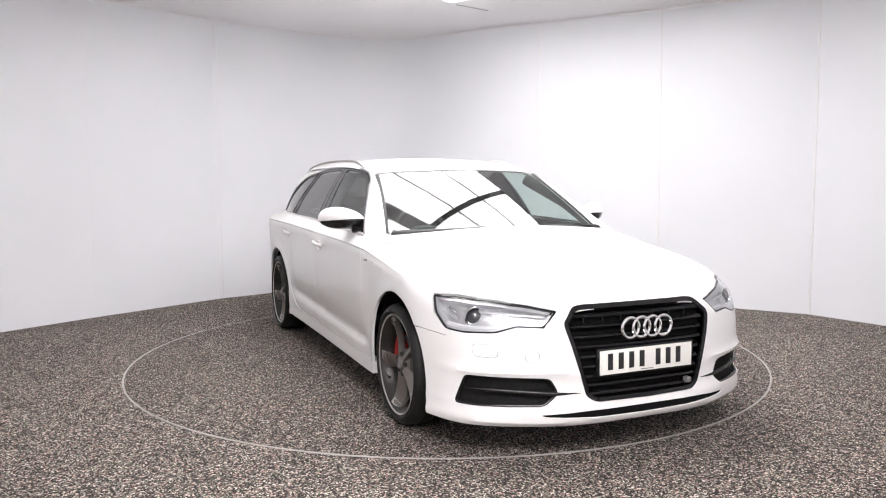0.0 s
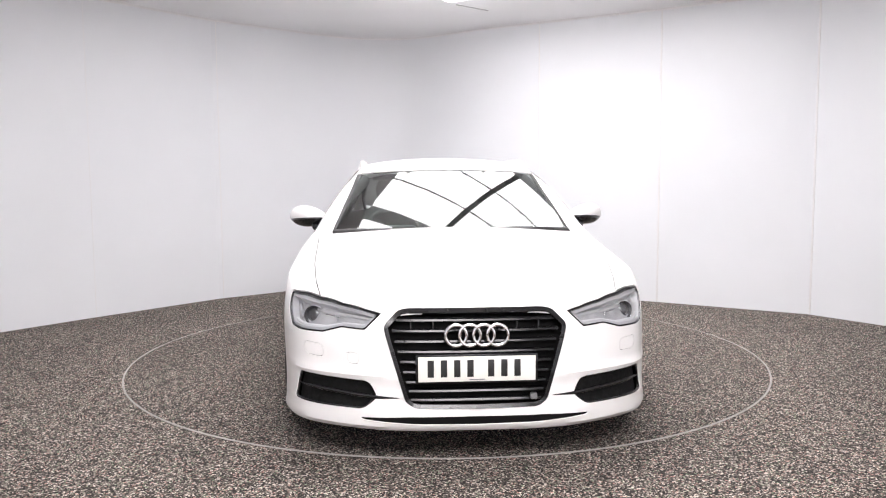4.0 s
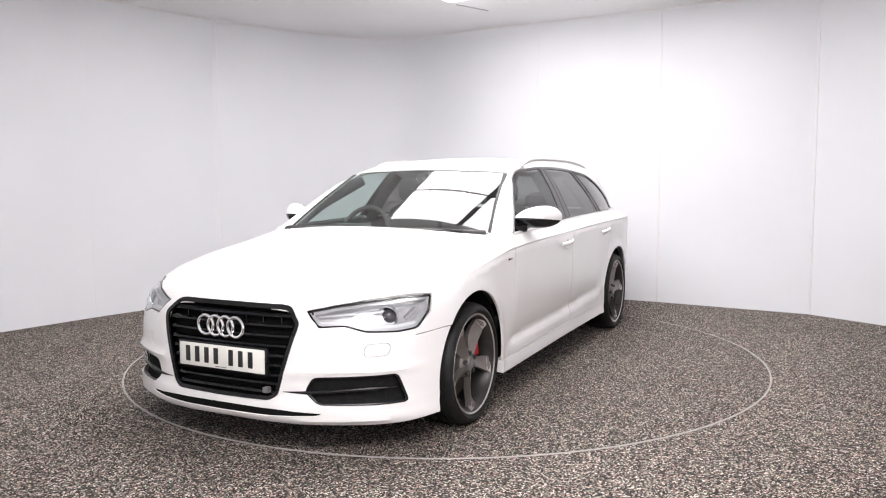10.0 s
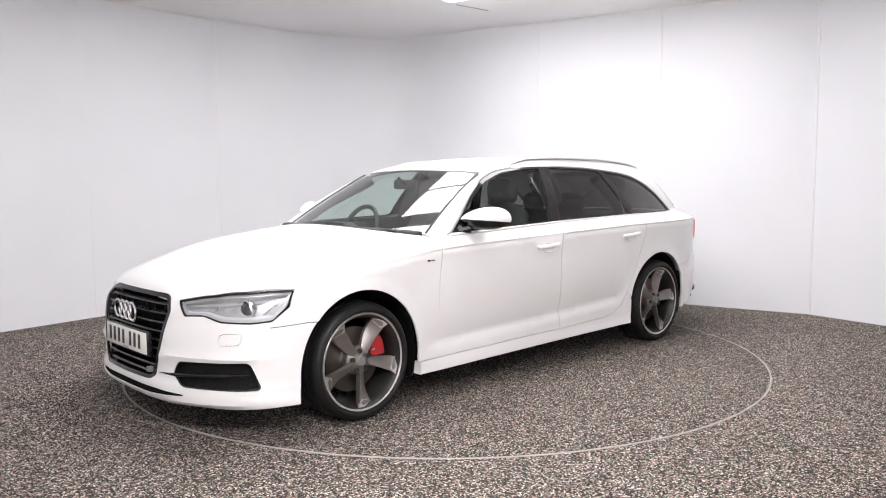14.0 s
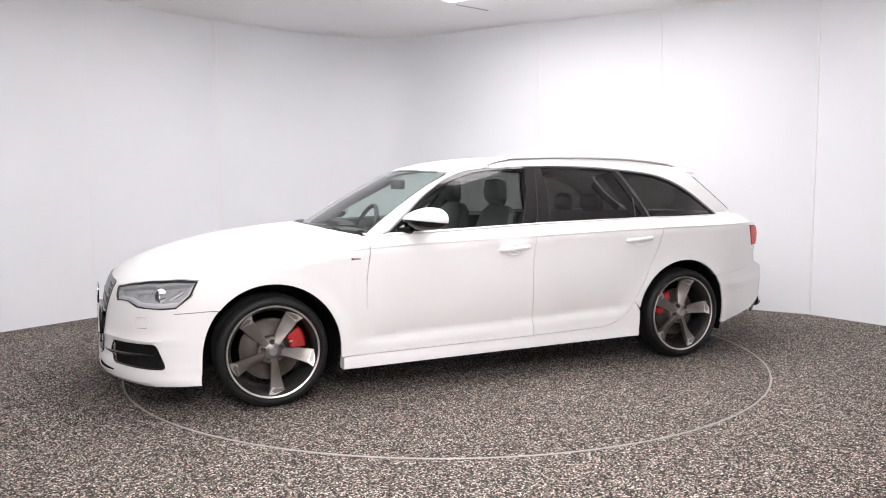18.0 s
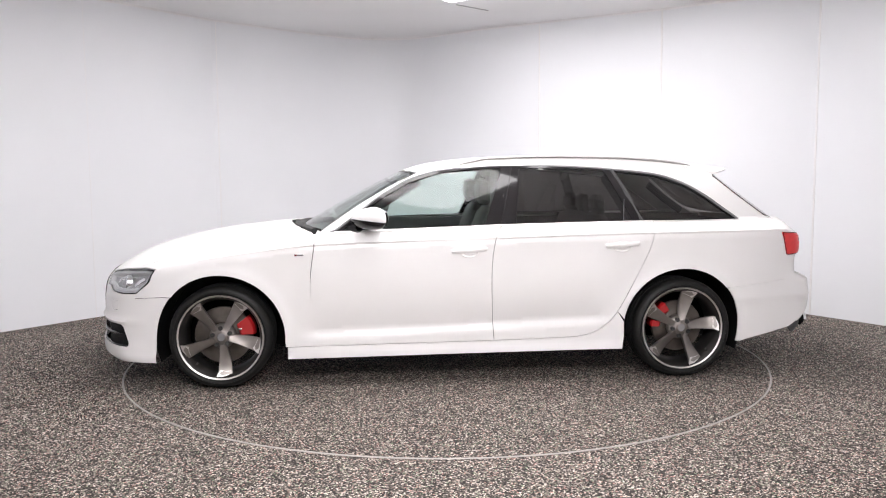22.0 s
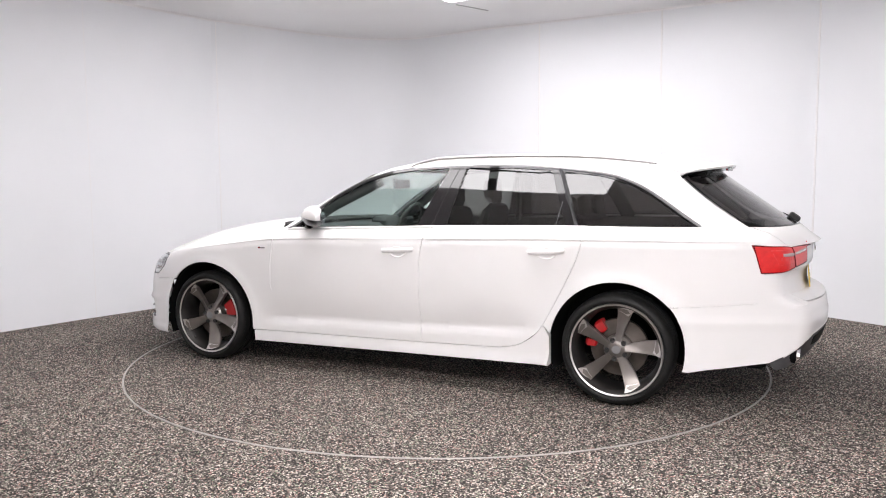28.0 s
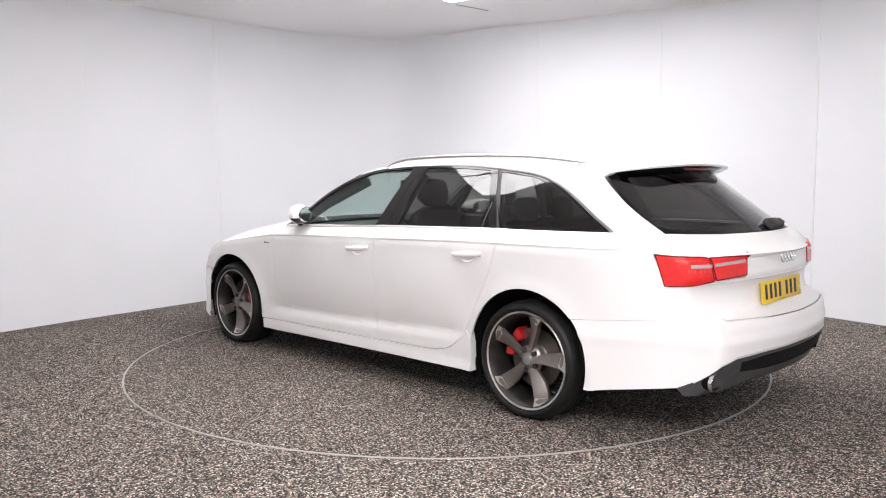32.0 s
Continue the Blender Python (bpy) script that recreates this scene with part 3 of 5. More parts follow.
def panel(name, parent, kind, outline, mat, step=0.022, gap=0.002, thick=0.014, off=0.0, holes=(), lines=(), both=True, label="", rim=True, bulge=None, f=field):
    """A sheet of the body surface, cut to an outline in a layout plane, with folded edges. both: also its twin on the other side."""
    from mathutils.geometry import delaunay_2d_cdt
    loops = [shrink(dense(outline, step * 0.7), gap)] + [shrink(dense(h, step * 0.5), -gap) for h in holes]
    allp, edges = [], []
    for lp in loops:
        b = len(allp)
        allp += list(lp)
        edges += [(b + i, b + (i + 1) % len(lp)) for i in range(len(lp))]
    lo, hi = loops[0].min(0), loops[0].max(0)
    gx, gy = np.meshgrid(np.arange(lo[0], hi[0], step), np.arange(lo[1], hi[1], step))
    gx[1::2] += step / 2
    g = np.stack([gx.ravel(), gy.ravel()], 1)
    ok = inside(g, loops[0])
    for h in loops[1:]:
        ok &= ~inside(g, h)
    g = g[ok]
    for lp in loops:
        g = g[edge_distance(g, lp) > step * 0.45]
    for ln in lines:
        q = dense(ln, step * 0.8, False)
        keep = inside(q, loops[0])
        for lp in loops:
            keep &= edge_distance(q, lp) > step * 0.3
        if len(g):
            dd = np.full(len(g), 9.0)
            for i in range(1, len(q)):
                d = q[i] - q[i - 1]
                t = np.clip(((g - q[i - 1]) @ d) / max(d @ d, 1e-12), 0, 1)
                dd = np.minimum(dd, np.linalg.norm(g - q[i - 1] - t[:, None] * d, axis=1))
            g = g[dd > step * 0.5]
        last = None
        for p, kk in zip(q, keep):
            if kk:
                allp.append(p)
                if last is not None:
                    edges.append((last, len(allp) - 1))
                last = len(allp) - 1
            else:
                last = None
    allp += list(g)
    res = delaunay_2d_cdt([Vector(p) for p in allp], edges, [], 0, 1e-6)
    pv, tris = np.array([tuple(v) for v in res[0]]), [tuple(f) for f in res[2]]
    tr = np.array(tris)
    cen = pv[tr].mean(1)
    ok = inside(cen, loops[0])
    for h in loops[1:]:
        ok &= ~inside(cen, h)
    tr = tr[ok]
    p3, nr = onto(kind, pv, off, f)
    if bulge is not None:
        p3 = p3 + nr * bulge(pv)[:, None]
    # fold the rims inward
    faces = [tuple(f) for f in tr]
    fn = np.cross(p3[tr[:, 1]] - p3[tr[:, 0]], p3[tr[:, 2]] - p3[tr[:, 0]])
    if np.sum(np.einsum("ij,ij->i", fn, nr[tr[:, 0]])) < 0:
        faces = [f[::-1] for f in faces]
    verts = list(p3)
    if rim:
        count = {}
        for f in faces:
            for i in range(3):
                e = (f[i], f[(i + 1) % 3])
                if (e[1], e[0]) in count:
                    count.pop((e[1], e[0]))
                else:
                    count[e] = 1
        low = {}
        for e in count:
            for i in e:
                if i not in low:
                    low[i] = len(verts)
                    verts.append(p3[i] - nr[i] * thick)
        for i, j in count:
            faces.append((j, i, low[i], low[j]))
    obs = [mesh_object(name, verts, faces, mat, parent, label)]
    if both:
        mv = [(v[0], -v[1], v[2]) for v in verts]
        obs.append(mesh_object(name, mv, [f[::-1] for f in faces], mat, parent, label))
    return obs


def strip(name, parent, kind, line, width, height, mat, off=0.0, closed=False, both=True, label="", n=6, step=0.02, taper=False, f=field):
    """A raised bead along a line of the layout plane, laid on the body surface."""
    q = dense(line, step, closed)
    p, nr = onto(kind, q, off, f)
    k = len(p)
    rings = []
    verts, faces = [], []
    for i in range(k):
        a = p[(i - 1) % k] if (closed or i) else p[i]
        b = p[(i + 1) % k] if (closed or i < k - 1) else p[i]
        d = (b - a) / (np.linalg.norm(b - a) + 1e-12)
        s = np.cross(nr[i], d)
        s /= np.linalg.norm(s) + 1e-12
        w = width * (min(1.0, 4 * i / k + 0.12, 4 * (k - 1 - i) / k + 0.12) if taper else 1.0)
        ring = []
        for j in range(n + 1):
            ang = math.pi * j / n
            ring.append(len(verts))
            verts.append(p[i] + s * math.cos(ang) * w / 2 + nr[i] * (math.sin(ang) ** 0.6 * height - 0.002))
        rings.append(ring)
    for i in range(k if closed else k - 1):
        a, b = rings[i], rings[(i + 1) % k]
        for j in range(n):
            faces.append((a[j], b[j], b[j + 1], a[j + 1]))
    if not closed:
        faces += [tuple(rings[0]), tuple(rings[-1][::-1])]
    obs = [mesh_object(name, verts, faces, mat, parent, label, sharp_angle=60)]
    if both:
        obs.append(mesh_object(name, [(v[0], -v[1], v[2]) for v in verts], [f[::-1] for f in faces], mat, parent, label, sharp_angle=60))
    return obs


def arc(cx, cz, r, a0, a1, n=20):
    return [(cx + r * math.cos(radians(a0 + (a1 - a0) * i / n)), cz + r * math.sin(radians(a0 + (a1 - a0) * i / n))) for i in range(n + 1)]


car = thing("estate_car", "white five-door estate car with grey five-spoke wheels on the turntable", "car")

# side outlines, in x and z
ARCH_R = 0.387
DLO_LOW = [(.785, .955), (.304, .971), (-.283, .992), (-1.117, 1.008), (-1.885, 1.010)]
DLO_TOP = spline([(-1.885, 1.010), (-1.775, 1.086), (-1.651, 1.174), (-1.513, 1.252), (-1.335, 1.308), (-1.03, 1.344), (-.79, 1.360), (-.39, 1.369), (-.13, 1.360),
                  (.085, 1.340), (.19, 1.315), (.295, 1.279), (.380, 1.232), (.468, 1.180), (.555, 1.116), (.642, 1.048), (.730, .982), (.785, .955)], 4)
SEAM_F = spline([(.872, .962), (.880, .86), (.903, .70), (.905, .55), (.897, .42), (.875, .250)], 5)
SEAM_B = spline([(-.30, .996), (-.256, .918), (-.232, .80), (-.224, .64), (-.230, .43), (-.240, .262)], 5)
SEAM_R = spline([(-1.275, 1.014), (-1.262, .935), (-1.227, .815), (-1.125, .603), (-1.03, .430), (-.96, .352), (-.87, .298), (-.76, .275)], 5)
SHOULDER = [(x, float(shoulder_z(x))) for x in np.linspace(-2.2, .95, 60)]
SHOULDER_B = [(x, z - 0.012) for x, z in SHOULDER]
SHOULDER_C = [(x, z - 0.028) for x, z in SHOULDER]
LOWLINE = [(x, float(crease_z(x))) for x in np.linspace(-1.0, .95, 40)]
LOWLINE2 = [(x, float(crease_z(x)) - 0.05) for x in np.linspace(-1.0, .95, 40)]


def crest(fit, z0, z1, n=14):
    """Where the cabin side meets the windscreen or the rear window: x and z."""
    out = []
    for z in np.linspace(z0, z1, n):
        x = 0.5 if fit == "ws" else -2.0
        for _ in range(30):
            y = float(cabin_y(x, z))
            nx = float(ws_x(y, z)) if fit == "ws" else float(back_x(y, z))
            x = 0.5 * x + 0.5 * nx
        out.append((x - 0.012 if fit == "ws" else x + 0.012, float(z)))
    return out


WS_EDGE = crest("ws", .930, 1.318)
ROOF_SEAM = [WS_EDGE[-1], (.10, 1.362), (-.2, 1.388), (-.6, 1.399), (-1.0, 1.396), (-1.4, 1.377), (-1.65, 1.353), (-1.79, 1.325)]
BACK_EDGE = [(-1.79, 1.325)] + crest("back", 1.013, 1.292)[::-1] + [(-2.22, .985), (-2.272, .955), (-2.325, .912)]


BONNET_SIDE = [(.89, .815), (1.0, .812), (1.29, .795), (1.6, .777), (1.85, .746), (2.02, .711), (2.13, .60), (2.205, .49), (2.243, .42), (2.264, .365), (2.272, .25), (2.275, .1)]


def build_shell():
    # left flank from the windscreen pillar round the side windows to the tail lamp
    uni = WS_EDGE[:-1] + ROOF_SEAM[:-1] + BACK_EDGE + [(-2.15, .925), (-2.215, .770), (-2.205, .6115), (-1.775, .5775)]
    uni += arc(-AXLE, WHEEL_Z, ARCH_R, 137.6, 10, 24)
    uni += [(-1.045, .420)] + SEAM_R[20:4:-1] + [(-1.275, 1.004)]
    uni += [(-1.5, 1.010), (-1.885, 1.010)] + DLO_TOP[1:]
    panel("side_panel", car, "side", uni, M_PAINT, lines=(SHOULDER, SHOULDER_B, SHOULDER_C), gap=0.0012)
    door_f = SEAM_F + SEAM_B[::-1]
    panel("front_door", car, "side", door_f, M_PAINT, lines=(SHOULDER, SHOULDER_B, SHOULDER_C, LOWLINE, LOWLINE2))
    door_r = SEAM_B + [(-.5, .268)] + SEAM_R[::-1]
    panel("rear_door", car, "side", door_r, M_PAINT, lines=(SHOULDER, SHOULDER_B, SHOULDER_C, LOWLINE, LOWLINE2))
    # sill blade
    sill = [(1.052, .246), (1.052, .172), (.4, .178), (-1.066, .192), (-1.075, .28), (-1.0735, .369), (-1.045, .4185)] + SEAM_R[20:] + [(-.5, .268), (-.24, .262), (.875, .250)]
    panel("sill", car, "side", sill, M_PAINT, off=0.004, thick=0.05, bulge=lambda q: 0.007 * np.clip((0.235 - q[:, 1]) / 0.02, 0, 1) * np.clip((1.06 - q[:, 0]) * 10, 0, 1))
    # front wing
    w = lambda x, y, z: flat("wrapf", (x, y, z))
    q, _ = onto("top", dense(BONNET_SIDE[:6], 0.04, False))
    shut = [tuple(p) for p in q]
    seam = [w(x, .92, z) for x, z in [(.905, .70), (.905, .55), (.897, .42), (.875, .250)]]
    archf = [w(AXLE + ARCH_R * math.cos(a), .925, WHEEL_Z + ARCH_R * math.sin(a)) for a in np.radians(np.linspace(190, 41.5, 30))]
    wing = [w(.872, .87, .95), w(.88, .915, .87)] + seam + [w(1.065, .915, .248)] + archf[1:] + [w(1.80, .915, .5735), w(1.99, .856, .562), w(1.925, .82, .588), w(1.85, .855, .66), w(1.828, .85, .742)]
    wing += [w(1.93, .79, .744)] + [w(*q) for q in shut[::-1]]
    crease = [[w(x, float(half_width(x)), float(shoulder_z(x)) - d) for x in np.linspace(.885, 1.72, 40)] for d in (0, .012, .028)]
    panel("front_wing", car, "wrapf", wing, M_PAINT, lines=crease)
    # bonnet
    side = BONNET_SIDE
    rear = [(1.10, .1), (1.08, .25), (1.03, .45), (.955, .64), (.905, .75), (.892, .80)]
    out = rear + side + [(x, -y) for x, y in side[::-1]] + [(x, -y) for x, y in rear[::-1]]
    panel("bonnet", car, "top", out, M_PAINT, both=False, thick=0.006, gap=0.0011)
    # roof
    edge = [(.295, .30), (.251, .50), (.223, .585), (.10, .610), (-.6, .615), (-1.2, .610), (-1.65, .602), (-1.755, .598)]
    back = [(-1.775, .50), (-1.80, .3)]
    out = [(.309, 0)] + edge + back + [(x, -y) for x, y in (edge + back)[::-1]]
    panel("roof", car, "top", out, M_PAINT, both=False)
    # tailgate below the glass, in y and z
    q, _ = onto("side", dense(BACK_EDGE[14:], 0.03, False))
    tg = [(0, 1.005), (.45, 1.006)] + [(p[1], p[2]) for p in q] + [(.640, .902), (.42, .905), (.41, .80), (.615, .792), (.648, .70), (.655, .63), (.62, .612), (.3, .603), (0, .600)]
    panel("tailgate", car, "rear", tg + [(-y, z) for y, z in tg[-2:0:-1]], M_PAINT, both=False)


build_shell()


# ---- the car: glass, bumpers, lamps ----
def mirrored(pts):
    """Closes a half outline (from the middle out) with its mirror image in the first coordinate."""
    return list(pts) + [(-u, v) for u, v in pts[::-1] if abs(u) > 1e-6]


def wf(*p):
    return flat("wrapf", p)


def wr(*p):
    return flat("wrapr", p)


def rounded(poly, r, n=4):
    """Rounds the corners of a polygon."""
    out = []
    k = len(poly)
    for i in range(k):
        a, b, c = (np.array(poly[j % k], float) for j in (i - 1, i, i + 1))
        u, v = a - b, c - b
        lu, lv = np.linalg.norm(u), np.linalg.norm(v)
        d = min(r, 0.45 * lu, 0.45 * lv)
        p, q = b + u / lu * d, b + v / lv * d
        out += [tuple((1 - t) ** 2 * p + 2 * t * (1 - t) * b + t * t * q) for t in np.linspace(0, 1, n + 1)]
    return out


def build_glass():
    def cf(x, y, z):
        return smax((np.abs(y) - cabin_y(x, z)) * 0.87, z - roof_z(x) + 0.10 * y * y + 0.12 * y ** 4, 0.02)
    # windscreen, laid out in y and z
    def ws_field(x, y, z):
        return (x - ws_x(np.minimum(np.abs(y), 0.742 - 0.3967 * (z - 0.955)), z)) * 0.48
    e, _ = onto("side", WS_EDGE)
    t, _ = onto("top", [(.251, .50), (.295, .30), (.309, .0001)])
    rim = [(0.742 - 0.3967 * (p[2] - 0.955), p[2]) for p in e]
    top = [(p[1], p[2] - 0.003) for p in t[:-1]]
    half = [(.752, .90)] + rim + top
    ws = half + [(0, t[-1][2] - 0.003)] + [(-a, b) for a, b in half[::-1]]
    panel("windscreen", car, "front", ws, M_GLASS_W, step=0.03, off=-0.003, both=False, rim=False, f=ws_field, label="clear windscreen mirroring the ceiling light")
    pil = rim + [(p[1], p[2]) for p in e[::-1]]
    panel("windscreen_pillar", car, "front", pil, M_PAINT, step=0.012, gap=-0.0004, off=0.0, thick=0.02, f=cabin_field)
    strip("windscreen_seal", car, "front", rim, 0.030, 0.005, M_MATTE, off=-0.002, f=ws_field)
    hdr = [(0, t[-1][2] - 0.003)] + top[::-1]
    strip("windscreen_top_seal", car, "front", [(-a, b) for a, b in hdr[::-1]] + hdr[1:], 0.014, 0.003, M_MATTE, off=-0.004, f=ws_field, both=False)
    # side windows
    g1 = [(-.188, .996), (-.325, 1.353), (-.10, 1.344), (.08, 1.324), (.28, 1.264), (.45, 1.170), (.56, 1.090), (.69, .986), (.69, .970)]
    g2 = [(-.388, 1.000), (-.440, 1.356), (-.78, 1.347), (-1.003, 1.334), (-1.145, 1.014)]
    g3 = [(-1.222, 1.018), (-1.070, 1.327), (-1.33, 1.294), (-1.505, 1.238), (-1.64, 1.162), (-1.75, 1.085), (-1.845, 1.020)]
    g1, g2, g3 = rounded(g1, .02), rounded(g2, .02), rounded(g3, .025)
    dlo = DLO_LOW + DLO_TOP[1:-1]
    panel("window_frame", car, "side", dlo, M_PILLAR, gap=0.001, off=-0.003, holes=(g1, g2, g3), f=cf, label="gloss black window frames and door pillars")
    panel("front_side_window", car, "side", g1, M_GLASS_F, step=0.03, gap=-0.004, off=-0.007, rim=False, f=cf, label="clear front side window")
    panel("rear_side_window", car, "side", g2, M_GLASS_R, step=0.03, gap=-0.004, off=-0.007, rim=False, f=cf, label="dark tinted rear side window")
    panel("quarter_window", car, "side", g3, M_GLASS_R, step=0.03, gap=-0.004, off=-0.007, rim=False, f=cf, label="dark tinted quarter window")
    strip("belt_moulding", car, "side", [(x, z - 0.004) for x, z in DLO_LOW], 0.016, 0.006, M_SATIN, label="satin silver moulding under the side windows")
    strip("window_moulding", car, "side", DLO_TOP, 0.016, 0.006, M_LAMPGREY, label="dark grey moulding round the side windows")
    for x0, x1 in ((-.393, -.294), (-.448, -.392)):
        strip("pillar_strip", car, "side", [(x0, 1.355), (x1, 1.005)], 0.003, 0.0025, M_MATTE, off=-0.0015, f=cf)
    strip("pillar_strip", car, "side", [(-1.108, 1.15), (-1.085, 1.015)], 0.004, 0.003, M_LAMPGREY, off=-0.003, f=cf)
    # rear window
    q, _ = onto("side", crest("back", 1.05, 1.29, 8))
    rw = [(0, 1.008), (.50, 1.010), (.575, 1.017), (.612, 1.030)] + [(p[1] - 0.004, p[2]) for p in q] + [(.55, 1.31), (0, 1.33)]

    def back_field(x, y, z):
        return (back_x(y, z) - x) * 0.58
    panel("rear_window", car, "rear", [(a, b) for a, b in rw] + [(-a, b) for a, b in rw[-2:0:-1]], M_GLASS_R, step=0.04, off=-0.003, both=False, rim=False, f=back_field, label="dark tinted rear window")
    strip("rear_window_seal", car, "rear", [(a - 0.004, b) for a, b in rw[:-2]], 0.014, 0.003, M_BLACK, off=-0.004, f=back_field)


HL = [(2.243, .42, .686), (2.232, .49, .612), (2.19, .60, .617), (2.16, .69, .590), (2.03, .79, .585), (1.925, .83, .592), (1.86, .855, .66), (1.828, .85, .740), (2.02, .72, .728)]
q, _ = onto("top", dense(BONNET_SIDE[5:9], 0.03, False))
HL = HL[:8] + [(1.93, .79, .744)] + [tuple(p) for p in q[:-1]]
VENT = [(2.10, .82, .397), (2.03, .842, .258), (2.265, .50, .262), (2.30, .44, .315), (2.289, .48, .388)]
GRILLE = [(0, .700), (.30, .699), (.345, .692), (.405, .632), (.400, .60), (.312, .300), (.275, .276), (0, .272)]
SLOT = [(0, .236), (.30, .234), (.52, .222), (.50, .214), (.28, .205), (0, .203)]
WASH = [(2.17, .691, .536), (2.10, .785, .540), (2.10, .775, .482), (2.17, .68, .478)]
HOOK = [(2.27, .522, .508), (2.25, .588, .510), (2.25, .582, .462), (2.275, .530, .458)]


def yz_to_wrap(p):
    """From y, z on the nose to the wrapped layout."""
    q, _ = onto("front", [(abs(p[0]) + 1e-5, p[1])])
    u, v = flat("wrapf", q[0])
    return (math.copysign(u, p[0]) if p[0] else 0.0, v)


def build_front():
    grille = rounded(mirrored(GRILLE), 0.03)
    vent = rounded([wf(*p) for p in VENT], 0.026)
    wash = rounded([wf(*p) for p in WASH], 0.03)
    hook = [(-u, v) for u, v in rounded([wf(*p) for p in HOOK], 0.02)]
    slot = rounded([(u, v) for u, v in mirrored([yz_to_wrap(p) for p in SLOT])], 0.012)
    gw = [yz_to_wrap(p) for p in grille]
    arch = [wf(AXLE + ARCH_R * math.cos(a), .900 + .018 * i / 11, WHEEL_Z + ARCH_R * math.sin(a)) for i, a in enumerate(np.radians(np.linspace(-10, 41.2, 12)))]
    half = [(0, .178), wf(2.33, .2, .176), wf(2.27, .5, .174), wf(2.17, .72, .172), wf(1.98, .88, .172), wf(1.850, .895, .172)] + arch
    half += [wf(1.80, .915, .573), wf(1.99, .856, .5615)] + [wf(*p) for p in HL[5::-1]] + [wf(2.258, .39, .692), yz_to_wrap((.30, .7005)), (0, .702)]
    flip = lambda q: [(-u, v) for u, v in q]

    def lipped(q):
        """The splitter edge and the ridge over the lower vents."""
        u, v = np.abs(q[:, 0]), q[:, 1]
        ridge = 0.014 * np.exp(-((v - 0.405 - 0.02 * np.clip(u - 0.3, 0, 1)) / 0.018) ** 2) * np.clip((u - 0.28) / 0.1, 0, 1) * np.clip((0.97 - u) / 0.2, 0, 1)
        e = np.clip((0.235 - v) / 0.06, 0, 1)
        return ridge + 0.016 * e * e * (3 - 2 * e)
    panel("front_bumper", car, "wrapf", half + flip(half[-2:0:-1]), M_PAINT, step=0.02, gap=0.0010, holes=(gw, vent, flip(vent), slot, wash, flip(wash), hook), both=False, bulge=lipped, thick=0.005)
    panel("washer_cap", car, "wrapf", wash, M_PAINT, step=0.02, gap=0.0012)
    panel("towing_cap", car, "wrapf", hook, M_PAINT, step=0.02, gap=0.0010, both=False)
    panel("lower_slot", car, "wrapf", slot, M_WELL, step=0.03, gap=-0.004, off=-0.006, both=False, label="gloss black slot over the splitter", rim=False, bulge=lipped)
    # vents: recessed mesh, frame and blade
    panel("lower_vent", car, "wrapf", vent, M_MESH, step=0.03, gap=-0.006, off=-0.03, rim=False, label="black honeycomb lower air vent")
    strip("vent_blade", car, "wrapf", [wf(2.333, .345, .316), wf(2.295, .46, .316), wf(2.25, .56, .322), wf(2.15, .74, .333), wf(2.085, .81, .337)], 0.020, 0.010, M_BLACK, off=-0.004, taper=True, label="gloss black blade across the vent")
    strip("vent_rim", car, "wrapf", shrink(np.array(vent), 0.004), 0.012, 0.004, M_BLACK, off=-0.008, closed=True)
    strip("parking_sensor", car, "wrapf", [wf(2.150, .740, .436), wf(2.142, .748, .436)], 0.014, 0.003, M_PAINT)
    # grille
    g = tagged(new("grille"), "gloss black framed grille with horizontal slats")
    g.parent = car
    frame_hole = [tuple(p) for p in shrink(dense(grille, 0.02), 0.010)]
    panel("frame", g, "front", grille, M_GRILLE, step=0.02, gap=-0.004, off=0.003, holes=(frame_hole,), both=False, thick=0.010,
          bulge=lambda q: 0.003 * (1 - np.abs(np.clip(edge_distance(q, np.array(grille)) / 0.005 - 1, -1, 1)) ** 2))
    panel("backing", g, "front", grille, M_WELL, step=0.05, gap=-0.002, off=-0.045, both=False, rim=False)
    zs = [.655, .610, .565, .520, .475, .430, .385, .345, .305]
    for z in zs:
        hw = float(np.interp(z, [.285, .60, .632, .68], [.285, .372, .378, .335]))
        bm = bmesh.new()
        pts = [(float(nose_x(z)) - 0.020 - float(nose_plan(abs(y))), y, z) for y in np.linspace(-hw, hw, 13)]
        rings = []
        for p in pts:
            rings.append([bm.verts.new(Vector(p) + Vector(o)) for o in ((0.012, 0, -0.002), (0.008, 0, 0.006), (-0.02, 0, 0.009), (-0.02, 0, -0.007), (0.009, 0, -0.006))])
        for a, b in zip(rings, rings[1:]):
            for j in range(5):
                bm.faces.new((a[j], a[(j + 1) % 5], b[(j + 1) % 5], b[j]))
        bm.faces.new(rings[0])
        bm.faces.new(rings[-1])
        part("slat", bm, M_GRILLE, g)
    for y in (-.29, -.19, -.09, .09, .19, .29):
        bm = bmesh.new()
        lo = .30 if abs(y) < .25 else .36
        box(bm, (2.262 - float(nose_plan(abs(y))), y, (lo + .66) / 2), (0.02, 0.008, .66 - lo), 0.002)
        part("rib", bm, M_GRILLE, g)
    emblem("front_emblem", car, (2.349, 0, .598), 0.0540, 0.0612, 0.0078, 1)
    number_plate("front_plate", (2.352, 0, .449), -1.0, M_PLATE_W, 1, "white number plate with dark bars")
    bm = bmesh.new()
    box(bm, (2.335, 0, .449), (0.03, .545, .132), 0.006)
    part("plate_holder", bm, M_BLACK, car)
    # small square sensor low in the grille
    bm = bmesh.new()
    box(bm, (2.335, .255, .318), (0.03, .028, .026), 0.003)
    part("grille_sensor", bm, M_LAMPGREY, car, "small grey square sensor in the grille")


